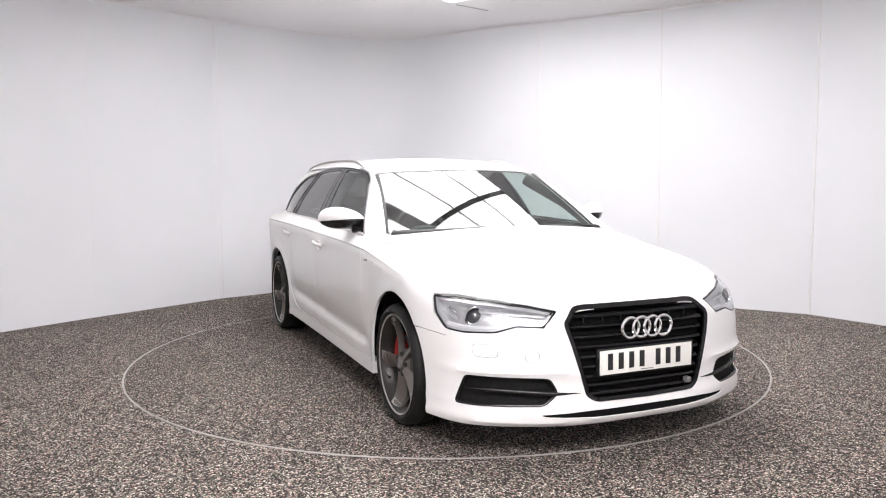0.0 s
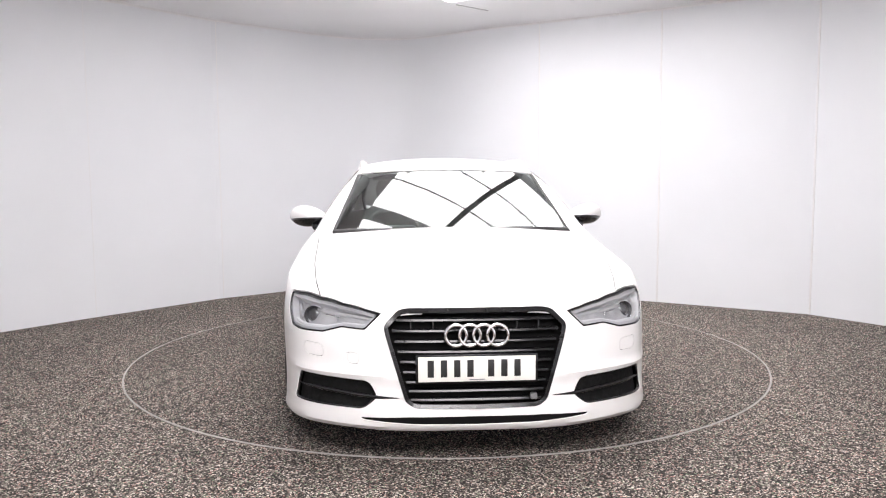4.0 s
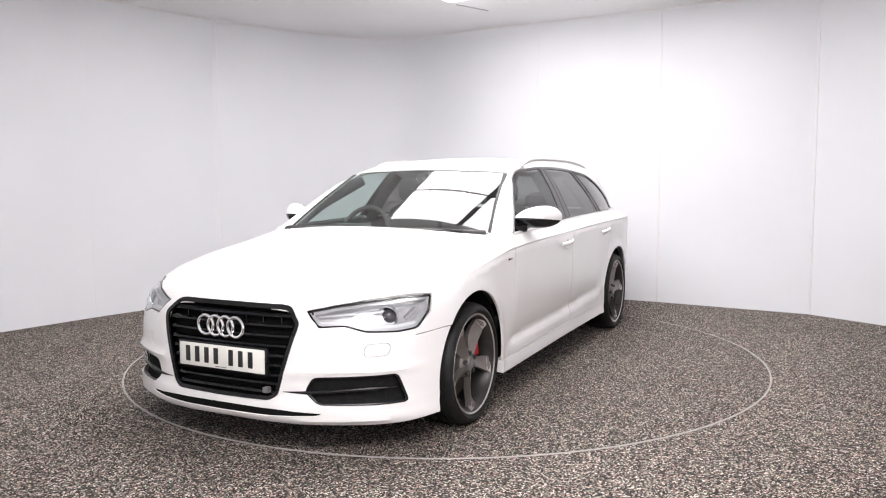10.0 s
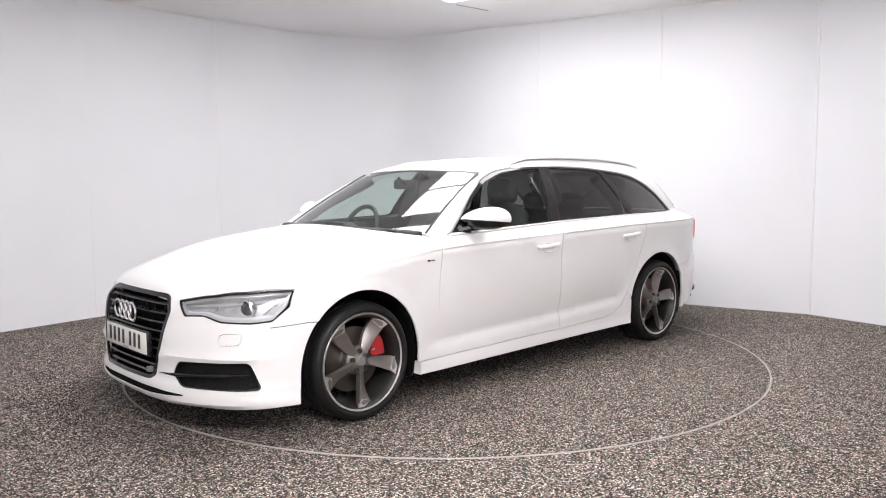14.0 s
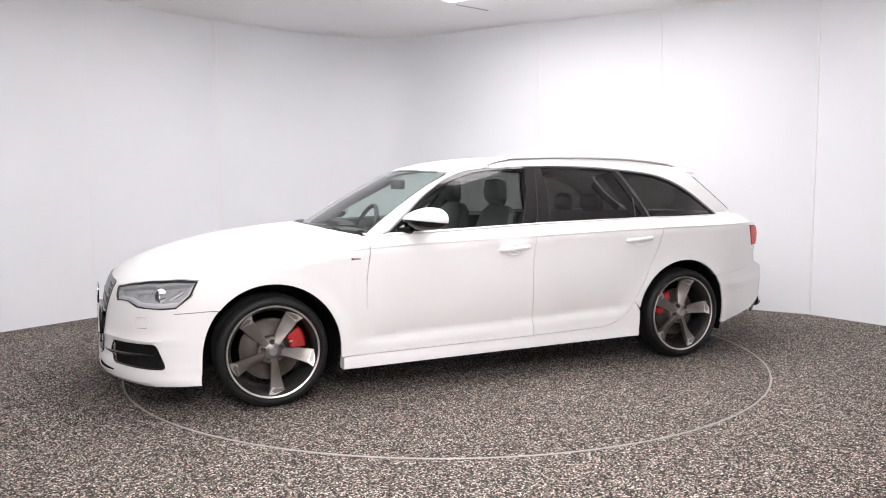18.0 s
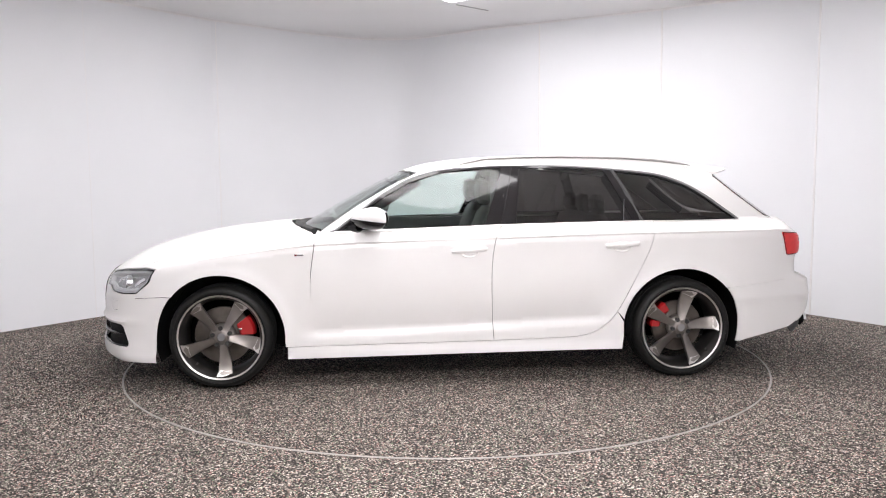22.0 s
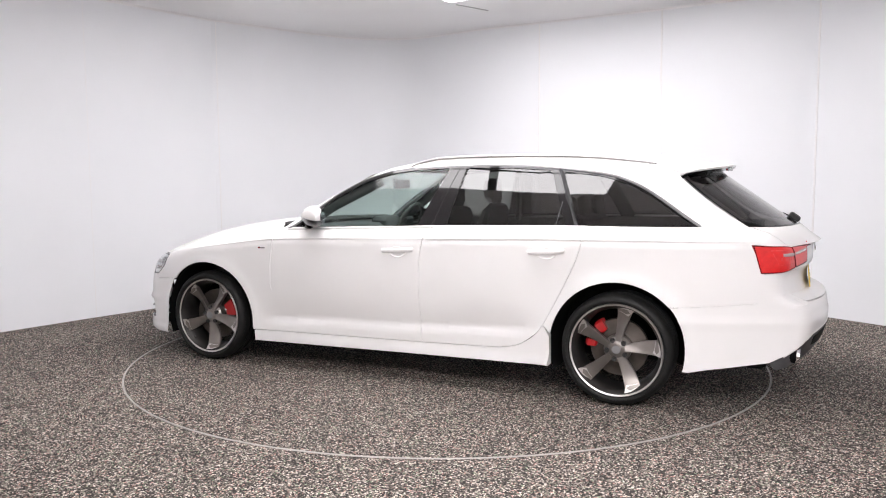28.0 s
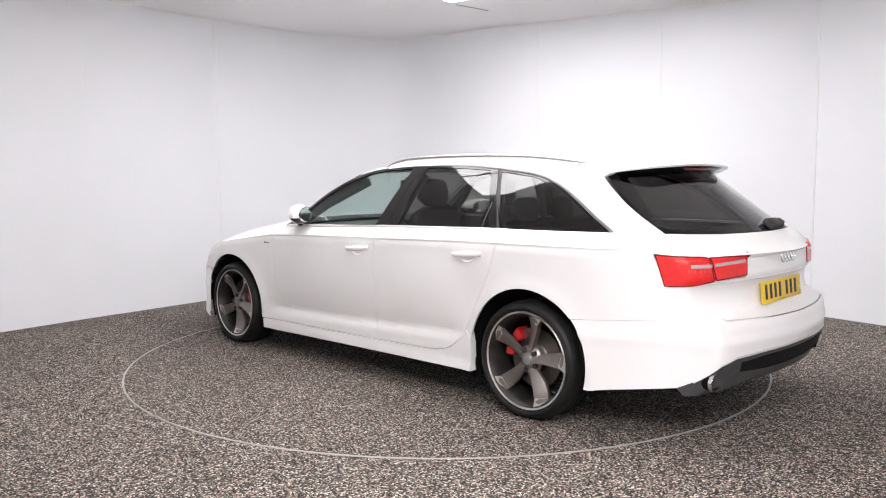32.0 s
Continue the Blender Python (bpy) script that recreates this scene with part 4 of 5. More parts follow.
def emblem(name, parent, c, r, gap, thick, face):
    """Four plain overlapping rings."""
    bm = bmesh.new()
    for i in range(4):
        y = (i - 1.5) * gap
        n, m = 28, 8
        rings = []
        for a in range(n):
            t = 2 * math.pi * a / n
            ring = []
            for b in range(m):
                s = 2 * math.pi * b / m
                rr = r - thick + thick * math.cos(s)
                ring.append(bm.verts.new((c[0] + face * (thick * 0.8 * math.sin(s) + 0.0006 * i), c[1] + y + rr * math.cos(t), c[2] + rr * math.sin(t))))
            rings.append(ring)
        for a in range(n):
            for b in range(m):
                bm.faces.new((rings[a][b], rings[a][(b + 1) % m], rings[(a + 1) % n][(b + 1) % m], rings[(a + 1) % n][b]))
    return part(name, bm, M_CHROME, parent, "four chrome rings")


def number_plate(name, c, tilt, mat, face, label):
    p = tagged(new(name), label)
    p.parent = car
    m = Matrix.Translation(c) @ Matrix.Rotation(radians(tilt), 4, "Y")
    bm = bmesh.new()
    box(bm, (0, 0, 0), (0.006, .520, .111), 0.002, m)
    part("plate", bm, mat, p)
    # dark bars for the characters: four, a gap, three
    ys = [-.205 + i * .0585 for i in range(4)] + [.062 + i * .0585 for i in range(3)]
    for y in ys:
        bm = bmesh.new()
        box(bm, (face * 0.0035, y * face, 0.003), (0.002, .028, .076), 0.0006, m)
        part("character_bar", bm, M_INK, p)
    bm = bmesh.new()
    box(bm, (face * 0.0032, 0.0, -.047), (0.0015, .07, .004), 0.0004, m)
    part("maker_line", bm, M_LAMPGREY, p)
    for y in (-.235, .235):
        bm = bmesh.new()
        lathe(bm, [(0.0002, 0.0045 * face), (0.004, 0.0042 * face), (0.0055, 0.003 * face)], 10, "x", (0, y, 0.0))
        bmesh.ops.transform(bm, matrix=m, verts=bm.verts)
        part("screw_cap", bm, M_PLATE_W if mat == M_PLATE_W else M_PLATE_Y, p)


def sphere_part(name, parent, c, r, mat, squash=(1, 1, 1), label="", both=True, seg=20):
    for s in ((1, -1) if both else (1,)):
        bm = bmesh.new()
        bmesh.ops.create_uvsphere(bm, u_segments=seg, v_segments=seg // 2, radius=1.0, matrix=Matrix.Translation((c[0], c[1] * s, c[2])) @ Matrix.Diagonal((r * squash[0], r * squash[1], r * squash[2], 1)))
        part(name, bm, mat, parent, label)


def build_headlamps():
    out = rounded([wf(*p) for p in HL], 0.015)
    cov = np.array(out)
    for s in (1, -1):
        lamp = tagged(new("headlamp"), "clear headlamp with a round projector and a light strip")
        lamp.parent = car

        def one(name, outline, mat, **k):
            obs = panel(name, lamp, "wrapf", outline, mat, both=(s < 0), **k)
            if s < 0:
                me = obs[0].data
                bpy.data.objects.remove(obs[0])
                bpy.data.meshes.remove(me)
            return obs[-1]

        def line(name, pts, w, h, mat, **k):
            obs = strip(name, lamp, "wrapf", pts, w, h, mat, both=(s < 0), **k)
            if s < 0:
                me = obs[0].data
                bpy.data.objects.remove(obs[0])
                bpy.data.meshes.remove(me)
        one("housing", out, M_LAMPBACK, step=0.02, gap=0.002, off=-0.040, rim=False)
        ring = [tuple(p) for p in shrink(cov, 0.008)]
        one("bezel", out, M_BLACK, step=0.015, gap=0.0015, off=-0.002, holes=(ring,), thick=0.012)
        inner = [tuple(p) for p in shrink(cov, 0.018)]
        one("inner_bezel", ring, M_REFL, step=0.015, gap=-0.001, off=-0.012, holes=(inner,), thick=0.04)
        # light strip: along the lower edge and up the outer end
        line("light_strip", [wf(2.225, .455, .640), wf(2.225, .505, .632), wf(2.185, .60, .634), wf(2.155, .69, .612), wf(2.03, .79, .608), wf(1.93, .835, .616)], 0.020, 0.010, M_LAMPON, off=-0.028)
        line("upper_blade", [wf(2.22, .47, .672), wf(2.10, .64, .688), wf(1.95, .77, .706)], 0.016, 0.006, M_REFL, off=-0.035)
        line("indicator", [wf(2.20, .50, .655), wf(2.14, .59, .660)], 0.026, 0.006, M_REFL, off=-0.045)
        line("shroud", [wf(2.20, .545, .662), wf(2.16, .60, .668), wf(2.10, .665, .672), wf(2.03, .735, .676)], 0.070, 0.006, M_SHROUD, off=-0.054)
        line("shroud_fin", [wf(2.13, .625, .650), wf(2.12, .64, .690)], 0.012, 0.014, M_CHROME, off=-0.044)
        line("outer_cell", [wf(1.96, .80, .640), wf(1.90, .825, .690)], 0.030, 0.008, M_CHROME, off=-0.040)
        line("shroud_step", [wf(2.145, .615, .676), wf(2.085, .685, .682)], 0.010, 0.012, M_CHROME, off=-0.046)
        # projector
        q, nn = onto("wrapf", [wf(2.02, .735, .666)], -0.046)
        c = Vector((q[0][0], q[0][1] * s, q[0][2]))
        way = Vector((0.93, 0.30 * s, 0.05)).normalized()
        m = Matrix.Translation(c) @ way.to_track_quat("Z", "Y").to_matrix().to_4x4()
        bm = bmesh.new()
        lathe(bm, [(0.052, -0.02), (0.052, 0.012), (0.047, 0.018), (0.042, 0.010), (0.040, -0.01)], 28, "z")
        bmesh.ops.transform(bm, matrix=m, verts=bm.verts)
        part("projector_ring", bm, M_CHROME, lamp)
        bm = bmesh.new()
        lathe(bm, [(0.0005, 0.020), (0.014, 0.018), (0.027, 0.011), (0.036, 0.0), (0.040, -0.008)], 28, "z")
        bmesh.ops.transform(bm, matrix=m, verts=bm.verts)
        part("projector_lens", bm, M_PROJ, lamp)
        one("lens", ring, M_LENS, step=0.02, gap=-0.006, off=-0.0035, rim=False)


TAIL_OUT = [(-2.146, .822, .923), (-2.30, .70, .912), (-2.348, .655, .906), (-2.372, .628, .792), (-2.30, .735, .776), (-2.216, .815, .771)]
TAIL_IN = [(-2.352, .650, .906), (-2.418, .395, .906), (-2.428, .40, .806), (-2.376, .622, .793)]


def build_rear():
    # tail lamps: outer piece on the flank, inner piece on the tailgate
    for s in (1, -1):
        lamp = tagged(new("tail_lamp"), "red tail lamp with a pale light bar")
        lamp.parent = car

        def one(name, fn, *a, **k):
            obs = fn(name, lamp, "wrapr", *a, both=(s < 0), **k)
            if s < 0:
                me = obs[0].data
                bpy.data.objects.remove(obs[0])
                bpy.data.meshes.remove(me)
        o, i = rounded([wr(*p) for p in TAIL_OUT], 0.006), rounded([wr(*p) for p in TAIL_IN], 0.006)
        one("outer_lens", panel, o, M_TAILRED, step=0.02, gap=0.001, off=0.004, thick=0.03)
        one("inner_lens", panel, i, M_TAILRED, step=0.02, gap=0.001, off=0.004, thick=0.03)
        one("outer_rim", strip, [tuple(p) for p in shrink(np.array(o), 0.003)], 0.006, 0.003, M_TAILDARK, off=0.004, closed=True)
        one("inner_rim", strip, [tuple(p) for p in shrink(np.array(i), 0.003)], 0.006, 0.003, M_TAILDARK, off=0.004, closed=True)
        one("light_bar", strip, [wr(-2.27, .735, .868), wr(-2.36, .645, .866)], 0.020, 0.003, M_TAILPINK, off=0.004)
        one("light_bar", strip, [wr(-2.362, .625, .868), wr(-2.425, .415, .878)], 0.018, 0.003, M_TAILPINK, off=0.004)
        one("guide_line", strip, [wr(-2.21, .79, .893), wr(-2.31, .69, .893)], 0.008, 0.002, M_TAILPALE, off=0.004)
        one("guide_line", strip, [wr(-2.235, .775, .880), wr(-2.265, .755, .815), wr(-2.37, .632, .822)], 0.006, 0.002, M_TAILPALE, off=0.004)
        for k in range(5):
            y = .735 - k * .02
            one("led", strip, [wr(-2.25 - k * .022, y, .855), wr(-2.25 - k * .022, y, .838)], 0.008, 0.003, M_TAILPALE, off=0.004)
    # rear bumper
    arch = [wr(-AXLE - ARCH_R * math.cos(a), .92, WHEEL_Z + ARCH_R * math.sin(a)) for a in np.radians(np.linspace(42.1, -13.5, 12))]
    half = [(0, .452), wr(-2.545, .40, .446), wr(-2.50, .60, .436), wr(-2.45, .68, .405), wr(-2.35, .75, .32), wr(-2.289, .785, .285), wr(-2.0, .885, .248), wr(-1.857, .915, .224)]
    half += arch[::-1] + [wr(-1.775, .925, .577), wr(-2.205, .81, .611), wr(-2.22, .81, .768), wr(-2.30, .735, .773), wr(-2.368, .632, .789), wr(-2.40, .652, .70), wr(-2.41, .66, .63), wr(-2.45, .625, .609), wr(-2.52, .3, .600), (0, .597)]
    ledge = lambda q: 0.006 * np.exp(-((q[:, 1] - 0.50) / 0.02) ** 2)
    panel("rear_bumper", car, "wrapr", half + [(-u, v) for u, v in half[-2:0:-1]], M_PAINT, step=0.022, gap=0.0010, both=False, bulge=ledge)
    d = [(0, .448), wr(-2.545, .40, .442), wr(-2.50, .60, .432), wr(-2.45, .68, .402), wr(-2.35, .75, .318), wr(-2.29, .785, .281), wr(-2.30, .76, .245), wr(-2.44, .60, .255), wr(-2.48, .4, .285), (0, .295)]
    ex = [wr(-2.42 + .03 * math.cos(a), .652 + .052 * math.cos(a), .318 + .040 * math.sin(a)) for a in np.linspace(0, 2 * math.pi, 21)[:-1]]
    panel("diffuser", car, "wrapr", d + [(-u, v) for u, v in d[-2:0:-1]], M_DIFF, step=0.03, gap=0.001, off=-0.004, both=False, label="dark grey rear diffuser")
    ins = [(0, .425), wr(-2.53, .35, .420), wr(-2.50, .55, .405), wr(-2.49, .54, .355), wr(-2.52, .33, .345), (0, .345)]
    panel("diffuser_insert", car, "wrapr", ins + [(-u, v) for u, v in ins[-2:0:-1]], M_MESH, step=0.03, gap=0.001, off=-0.001, both=False, label="black honeycomb insert")
    strip("diffuser_edge", car, "wrapr", [(0, .447), wr(-2.545, .40, .441), wr(-2.50, .60, .431), wr(-2.45, .68, .401), wr(-2.35, .75, .317)], 0.008, 0.004, M_SATIN)
    for s in (1, -1):
        bm = bmesh.new()
        lathe(bm, [(0.049, -0.016), (0.0515, 0.0), (0.0505, 0.006), (0.0465, 0.006), (0.0445, -0.004), (0.0445, -0.016)], 32, "x")
        m = Matrix.Translation((-2.396, .655 * s, .320)) @ Matrix.Rotation(math.pi, 4, "Z") @ Matrix.Rotation(radians(4), 4, "Y") @ Matrix.Diagonal((.8, 1.28, .98, 1))
        bmesh.ops.transform(bm, matrix=m, verts=bm.verts)
        e = part("tailpipe", bm, M_CHROME, car, "oval chrome tailpipe", 50)
        bm = bmesh.new()
        lathe(bm, [(0.0005, -0.07), (0.0435, -0.07), (0.0438, -0.005), (0.0485, -0.012), (0.046, -0.09)], 32, "x")
        bmesh.ops.transform(bm, matrix=m, verts=bm.verts)
        part("pipe_bore", bm, M_WELL, e)
    strip("rear_sensor", car, "wrapr", [wr(-2.405, .705, .517), wr(-2.413, .697, .517)], 0.015, 0.003, M_PAINT)
    emblem("rear_emblem", car, (-2.466, 0, .880), 0.036, 0.0425, 0.0042, -1)
    number_plate("rear_plate", (-2.438, 0, .700), 6.0, M_PLATE_Y, -1, "yellow number plate with dark bars")
    strip("tailgate_edge", car, "rear", [(-.64, .778), (-.3, .783), (0, .784), (.3, .783), (.64, .778)], 0.010, 0.004, M_PAINT, both=False)
    # spoiler
    edge = curve((0, -2.006), (.3, -1.980), (.45, -1.930), (.55, -1.855), (.615, -1.80))
    bm = bmesh.new()
    ys, rows = np.linspace(-.615, .615, 33), []
    for y in ys:
        xe = float(edge(abs(y)))
        row = []
        for k in range(7):
            t = k / 6
            x = -1.70 + (xe + 1.70) * t
            row.append(bm.verts.new((x, y, float(roof_z(x)) - 0.10 * y * y - 0.12 * y ** 4 - 0.008 * (1 - t) ** 2 - .012 * max(0, abs(y) - .45) / .165 + 0.002)))
        for k in range(6, -1, -1):
            t = k / 6
            x = -1.70 + (xe + 1.70) * t
            row.append(bm.verts.new((x + 0.006, y, row[k].co.z - 0.010 - 0.030 * (1 - t))))
        rows.append(row)
    for a, b in zip(rows, rows[1:]):
        for j in range(14):
            bm.faces.new((a[j], a[(j + 1) % 14], b[(j + 1) % 14], b[j]))
    bm.faces.new(rows[0])
    bm.faces.new(rows[-1])
    part("roof_spoiler", bm, M_PAINT, car, "white roof spoiler over the rear window", 40)
    bm = bmesh.new()
    rows = []
    for y in np.linspace(-.56, .56, 21):
        xe = float(edge(abs(y))) + 0.014
        za = float(roof_z(xe)) - 0.10 * y * y - 0.12 * y ** 4 - .012 * max(0, abs(y) - .45) / .165 - 0.010
        rows.append([bm.verts.new(p) for p in ((xe, y, za), (xe + .05, y, za - .012), (xe + .10, y, za - 0.045), (xe + .10, y, za - .005))])
    for a, b in zip(rows, rows[1:]):
        for j in range(4):
            bm.faces.new((a[j], a[(j + 1) % 4], b[(j + 1) % 4], b[j]))
    bm.faces.new(rows[0])
    bm.faces.new(rows[-1])
    part("spoiler_underside", bm, M_BLACK, car, "black underside of the spoiler")
    bm = bmesh.new()
    box(bm, (-1.965, 0, 1.330), (.014, .36, .014), 0.003)
    part("brake_light", bm, material("dark_red_lens", (0.16, 0.01, 0.015), 0.2), car, "dark red high brake light")


def build_small_body_parts():
    # door mirrors
    for s in (1, -1):
        mir = tagged(new("door_mirror"), "white door mirror with a gloss black lower shell")
        mir.parent = car
        c = Vector((.522, .925, 1.035))

        def shell(grow=1.0):
            bm = bmesh.new()
            n, k = 40, 24
            rings = []
            for i in range(k + 1):
                th = math.pi * i / k
                ring = []
                for j in range(n):
                    ph = 2 * math.pi * j / n
                    # egg shape: y across, z up, x fore and aft with a flat rear
                    u, v, w = math.cos(th), math.sin(th) * math.cos(ph), math.sin(th) * math.sin(ph)
                    x = (0.115 if v > 0 else 0.062) * v * (1 - 0.15 * u)
                    y = 0.130 * u
                    z = (0.076 if w > 0 else 0.062) * w * (1.0 + 0.16 * u)
                    if v < 0:
                        x *= 1 - 0.45 * (abs(u) ** 2)
                    p = Vector((x - 0.38 * y - 0.25 * max(0, y), y, z + 0.05 * y)) * grow
                    ring.append(bm.verts.new((c.x + p.x, s * (c.y + p.y), c.z + p.z)))
                rings.append(ring)
            for i in range(k):
                for j in range(n):
                    f = bm.faces.new((rings[i][j], rings[i + 1][j], rings[i + 1][(j + 1) % n], rings[i][(j + 1) % n]))
            bmesh.ops.remove_doubles(bm, verts=bm.verts, dist=1e-5)
            return bm
        cap = shell()
        for co, no in (((.53, 0, 1.030), (-.10, 0, 1)), ((.467, .925 * s, 0), (1, .42 * s, 0))):
            bmesh.ops.bisect_plane(cap, geom=cap.verts[:] + cap.edges[:] + cap.faces[:], plane_co=co, plane_no=no, clear_inner=True)
        part("mirror_cap", cap, M_PAINT, mir)
        part("mirror_base", shell(0.985), M_BLACK, mir)
        bm = bmesh.new()
        lathe(bm, [(0.0005, 0), (0.5, 0.0), (0.93, 0.0), (1.0, -0.03)], 30, "x")
        bmesh.ops.transform(bm, matrix=Matrix.Translation((.455, .930 * s, 1.046)) @ Matrix.Rotation(radians(24 * s), 4, "Z") @ Matrix.Diagonal((-0.1, .094, .054, 1)), verts=bm.verts)
        part("mirror_glass", bm, M_SHADE, mir, "mirror glass")
        bm = bmesh.new()
        tube(bm, [(.60, s * .87, .985), (.64, s * .83, .972), (.675, s * .79, .975)], lambda t: 0.030 + 0.010 * t, 10)
        part("mirror_foot", bm, M_BLACK, mir)
    # door handles
    for x0, x1, z0, z1 in ((.026, -.190, .833, .847), (-.948, -1.160, .856, .870)):
        for s in (1, -1):
            h = tagged(new("door_handle"), "white bar door handle over a scooped recess")
            h.parent = car
            q, n = onto("side", [(x0, z0), ((x0 + x1) / 2, (z0 + z1) / 2), (x1, z1)])
            a, b, c = [Vector((p[0], p[1] * s, p[2])) for p in q]
            bm = bmesh.new()
            pts = []
            for t in np.linspace(0, 1, 15):
                p = a.lerp(c, t)
                p.y = (b.y * (1 - (2 * t - 1) ** 2) + p.y * (2 * t - 1) ** 2) + s * (0.006 + 0.026 * (1 - abs(2 * t - 1) ** 3.0))
                pts.append(p)
            tube(bm, pts, lambda t: 0.0125 + 0.003 * math.sin(math.pi * t), 12, flat=0.7)
            part("grip", bm, M_PAINT, h)
            bm = bmesh.new()
            lathe(bm, [(0.0005, -0.006), (0.5, -0.005), (0.85, -0.002), (1.0, 0.0015), (1.06, 0.0)], 30, "y")
            bmesh.ops.transform(bm, matrix=Matrix.Translation((b.x, b.y + s * 0.0045, b.z - .012)) @ Matrix.Diagonal((.056, s * 1.6, .033, 1)), verts=bm.verts)
            part("scoop", bm, M_PAINT, h)
    # roof rails
    for s in (1, -1):
        xs = np.linspace(-.02, -1.615, 40)
        q, n = onto("top", [(x, .598) for x in xs])
        bm = bmesh.new()
        pts = []
        for i, p in enumerate(q):
            t = i / 39
            lift = 0.008 + 0.036 * min(1, math.sin(math.pi * min(1, t * 1.15)) * 2.2 if t < .435 else 1.0 - ((t - .435) / .565) ** 1.6 * .85) ** 0.7
            pts.append((p[0], s * p[1], p[2] + lift - 0.002))
        tube(bm, pts, lambda t: 0.004 + 0.006 * min(1, math.sin(math.pi * t) * 5), 10, flat=1.4)
        part("roof_rail", bm, M_RAIL, car, "satin aluminium roof rail")
        bm = bmesh.new()
        cols = [[bm.verts.new((p[0], p[1] + d, z)) for d, z in ((.024, base - .016), (.006, p[2] - .003), (-.006, p[2] - .003), (-.030, base - .006))] for p, base in zip(pts[1:-1], q[1:-1, 2])]
        for u, v in zip(cols, cols[1:]):
            for j in range(3):
                bm.faces.new((u[j], u[j + 1], v[j + 1], v[j]))
        bm.faces.new(cols[0])
        bm.faces.new(cols[-1])
        part("rail_base", bm, M_PAINT, car, "white base under the roof rail")
    # fin aerial
    bm = bmesh.new()
    sec = [(-1.50, 0.002, .016), (-1.53, .012, .017), (-1.57, .028, .014), (-1.605, .040, .008), (-1.618, .039, .005), (-1.612, .015, .016), (-1.622, 0.002, .018)]
    rows = []
    for x, h, w in sec:
        z = float(roof_z(x))
        rows.append([bm.verts.new(p) for p in ((x, w, z - .004), (x, w * .55, z + h * .6), (x, 0, z + h), (x, -w * .55, z + h * .6), (x, -w, z - .004))])
    for a, b in zip(rows, rows[1:]):
        for j in range(4):
            bm.faces.new((a[j], b[j], b[j + 1], a[j + 1]))
    part("fin_aerial", bm, M_PAINT, car, "white fin aerial on the roof", 60)
    # wipers
    for y0, y1 in ((.62, -.02), (.0, -.60)):
        bm = bmesh.new()
        us = np.linspace(y0, y1, 14)
        q, n = onto("front", [(y, .972 - .01 * abs(y)) for y in us], 0.008, cabin_field)
        tube(bm, [tuple(p) for p in q], 0.006, 8)
        part("wiper_blade", bm, M_MATTE, car)
        bm = bmesh.new()
        tube(bm, [(float(q[1][0]) + .06, y0, .975), tuple(q[4] + n[4] * .012), tuple(q[7] + n[7] * .008)], 0.008, 8)
        part("wiper_arm", bm, M_MATTE, car)
    bm = bmesh.new()
    pts = []
    for y in np.linspace(-.72, .72, 25):
        pts.append((1.05 - 0.33 * y * y, y, .968 - 0.03 * y * y))
    tube(bm, pts, 0.026, 8, flat=1.6)
    part("cowl", bm, M_MATTE, car, "black scuttle under the windscreen")
    bm = bmesh.new()
    q, n = onto("rear", [(y, 1.022 + .012 * math.sin(i)) for i, y in enumerate(np.linspace(-.06, -.50, 12))], 0.014, cabin_field)
    tube(bm, [tuple(p) for p in q], lambda t: 0.011 - 0.004 * t, 8)
    part("rear_wiper_blade", bm, M_MATTE, car)
    bm = bmesh.new()
    box(bm, (0, 0, 0), (.07, .15, .035), 0.012, Matrix.Translation((float(q[1][0]) - .018, -.09, 1.035)) @ Matrix.Rotation(radians(-35), 4, "Y"))
    part("rear_wiper_arm", bm, M_MATTE, car)
    # badges on the front wings
    for s in (1, -1):
        q, n = onto("side", [(.970, .822)])
        bm = bmesh.new()
        box(bm, (.962, s * (q[0][1] + .001), .822), (.040, .005, .009), 0.001)
        part("wing_badge", bm, M_LAMPGREY, car)
        bm = bmesh.new()
        box(bm, (.990, s * (q[0][1] + .001), .822), (.014, .005, .011), 0.001)
        part("badge_mark", bm, M_TAILDARK, car)


M_MESH = mottle(material("black_mesh", (0.006, 0.006, 0.006), 0.75, spec=0.2), 40, (0.004, 0.004, 0.004), (0.010, 0.010, 0.010), bump=1.0, bump_scale=70)
M_LAMPBACK = mottle(material("lamp_back", (0.6, 0.6, 0.61), 0.3, 0.35), 14, (0.36, 0.36, 0.37), (0.58, 0.58, 0.59))
M_PROJ = material("projector_glass", (0.05, 0.05, 0.055), 0.05, coat=1.0)
M_TAILDARK = material("tail_rim", (0.14, 0.006, 0.01), 0.25)
M_TAILPALE = material("tail_led", (0.80, 0.10, 0.10), 0.25)
M_DIFF = mottle(material("diffuser_grey", (0.055, 0.055, 0.058), 0.45), 18, (0.045, 0.045, 0.048), (0.07, 0.07, 0.073))
M_SHROUD = mottle(material("lamp_shroud", (0.04, 0.04, 0.042), 0.25), 30, (0.028, 0.028, 0.03), (0.055, 0.055, 0.058))

build_glass()
build_front()
build_headlamps()
build_rear()
build_small_body_parts()


# ---- the car: wheels, underside, cabin ----
HUB_Y = 0.896      # outer face of the hub


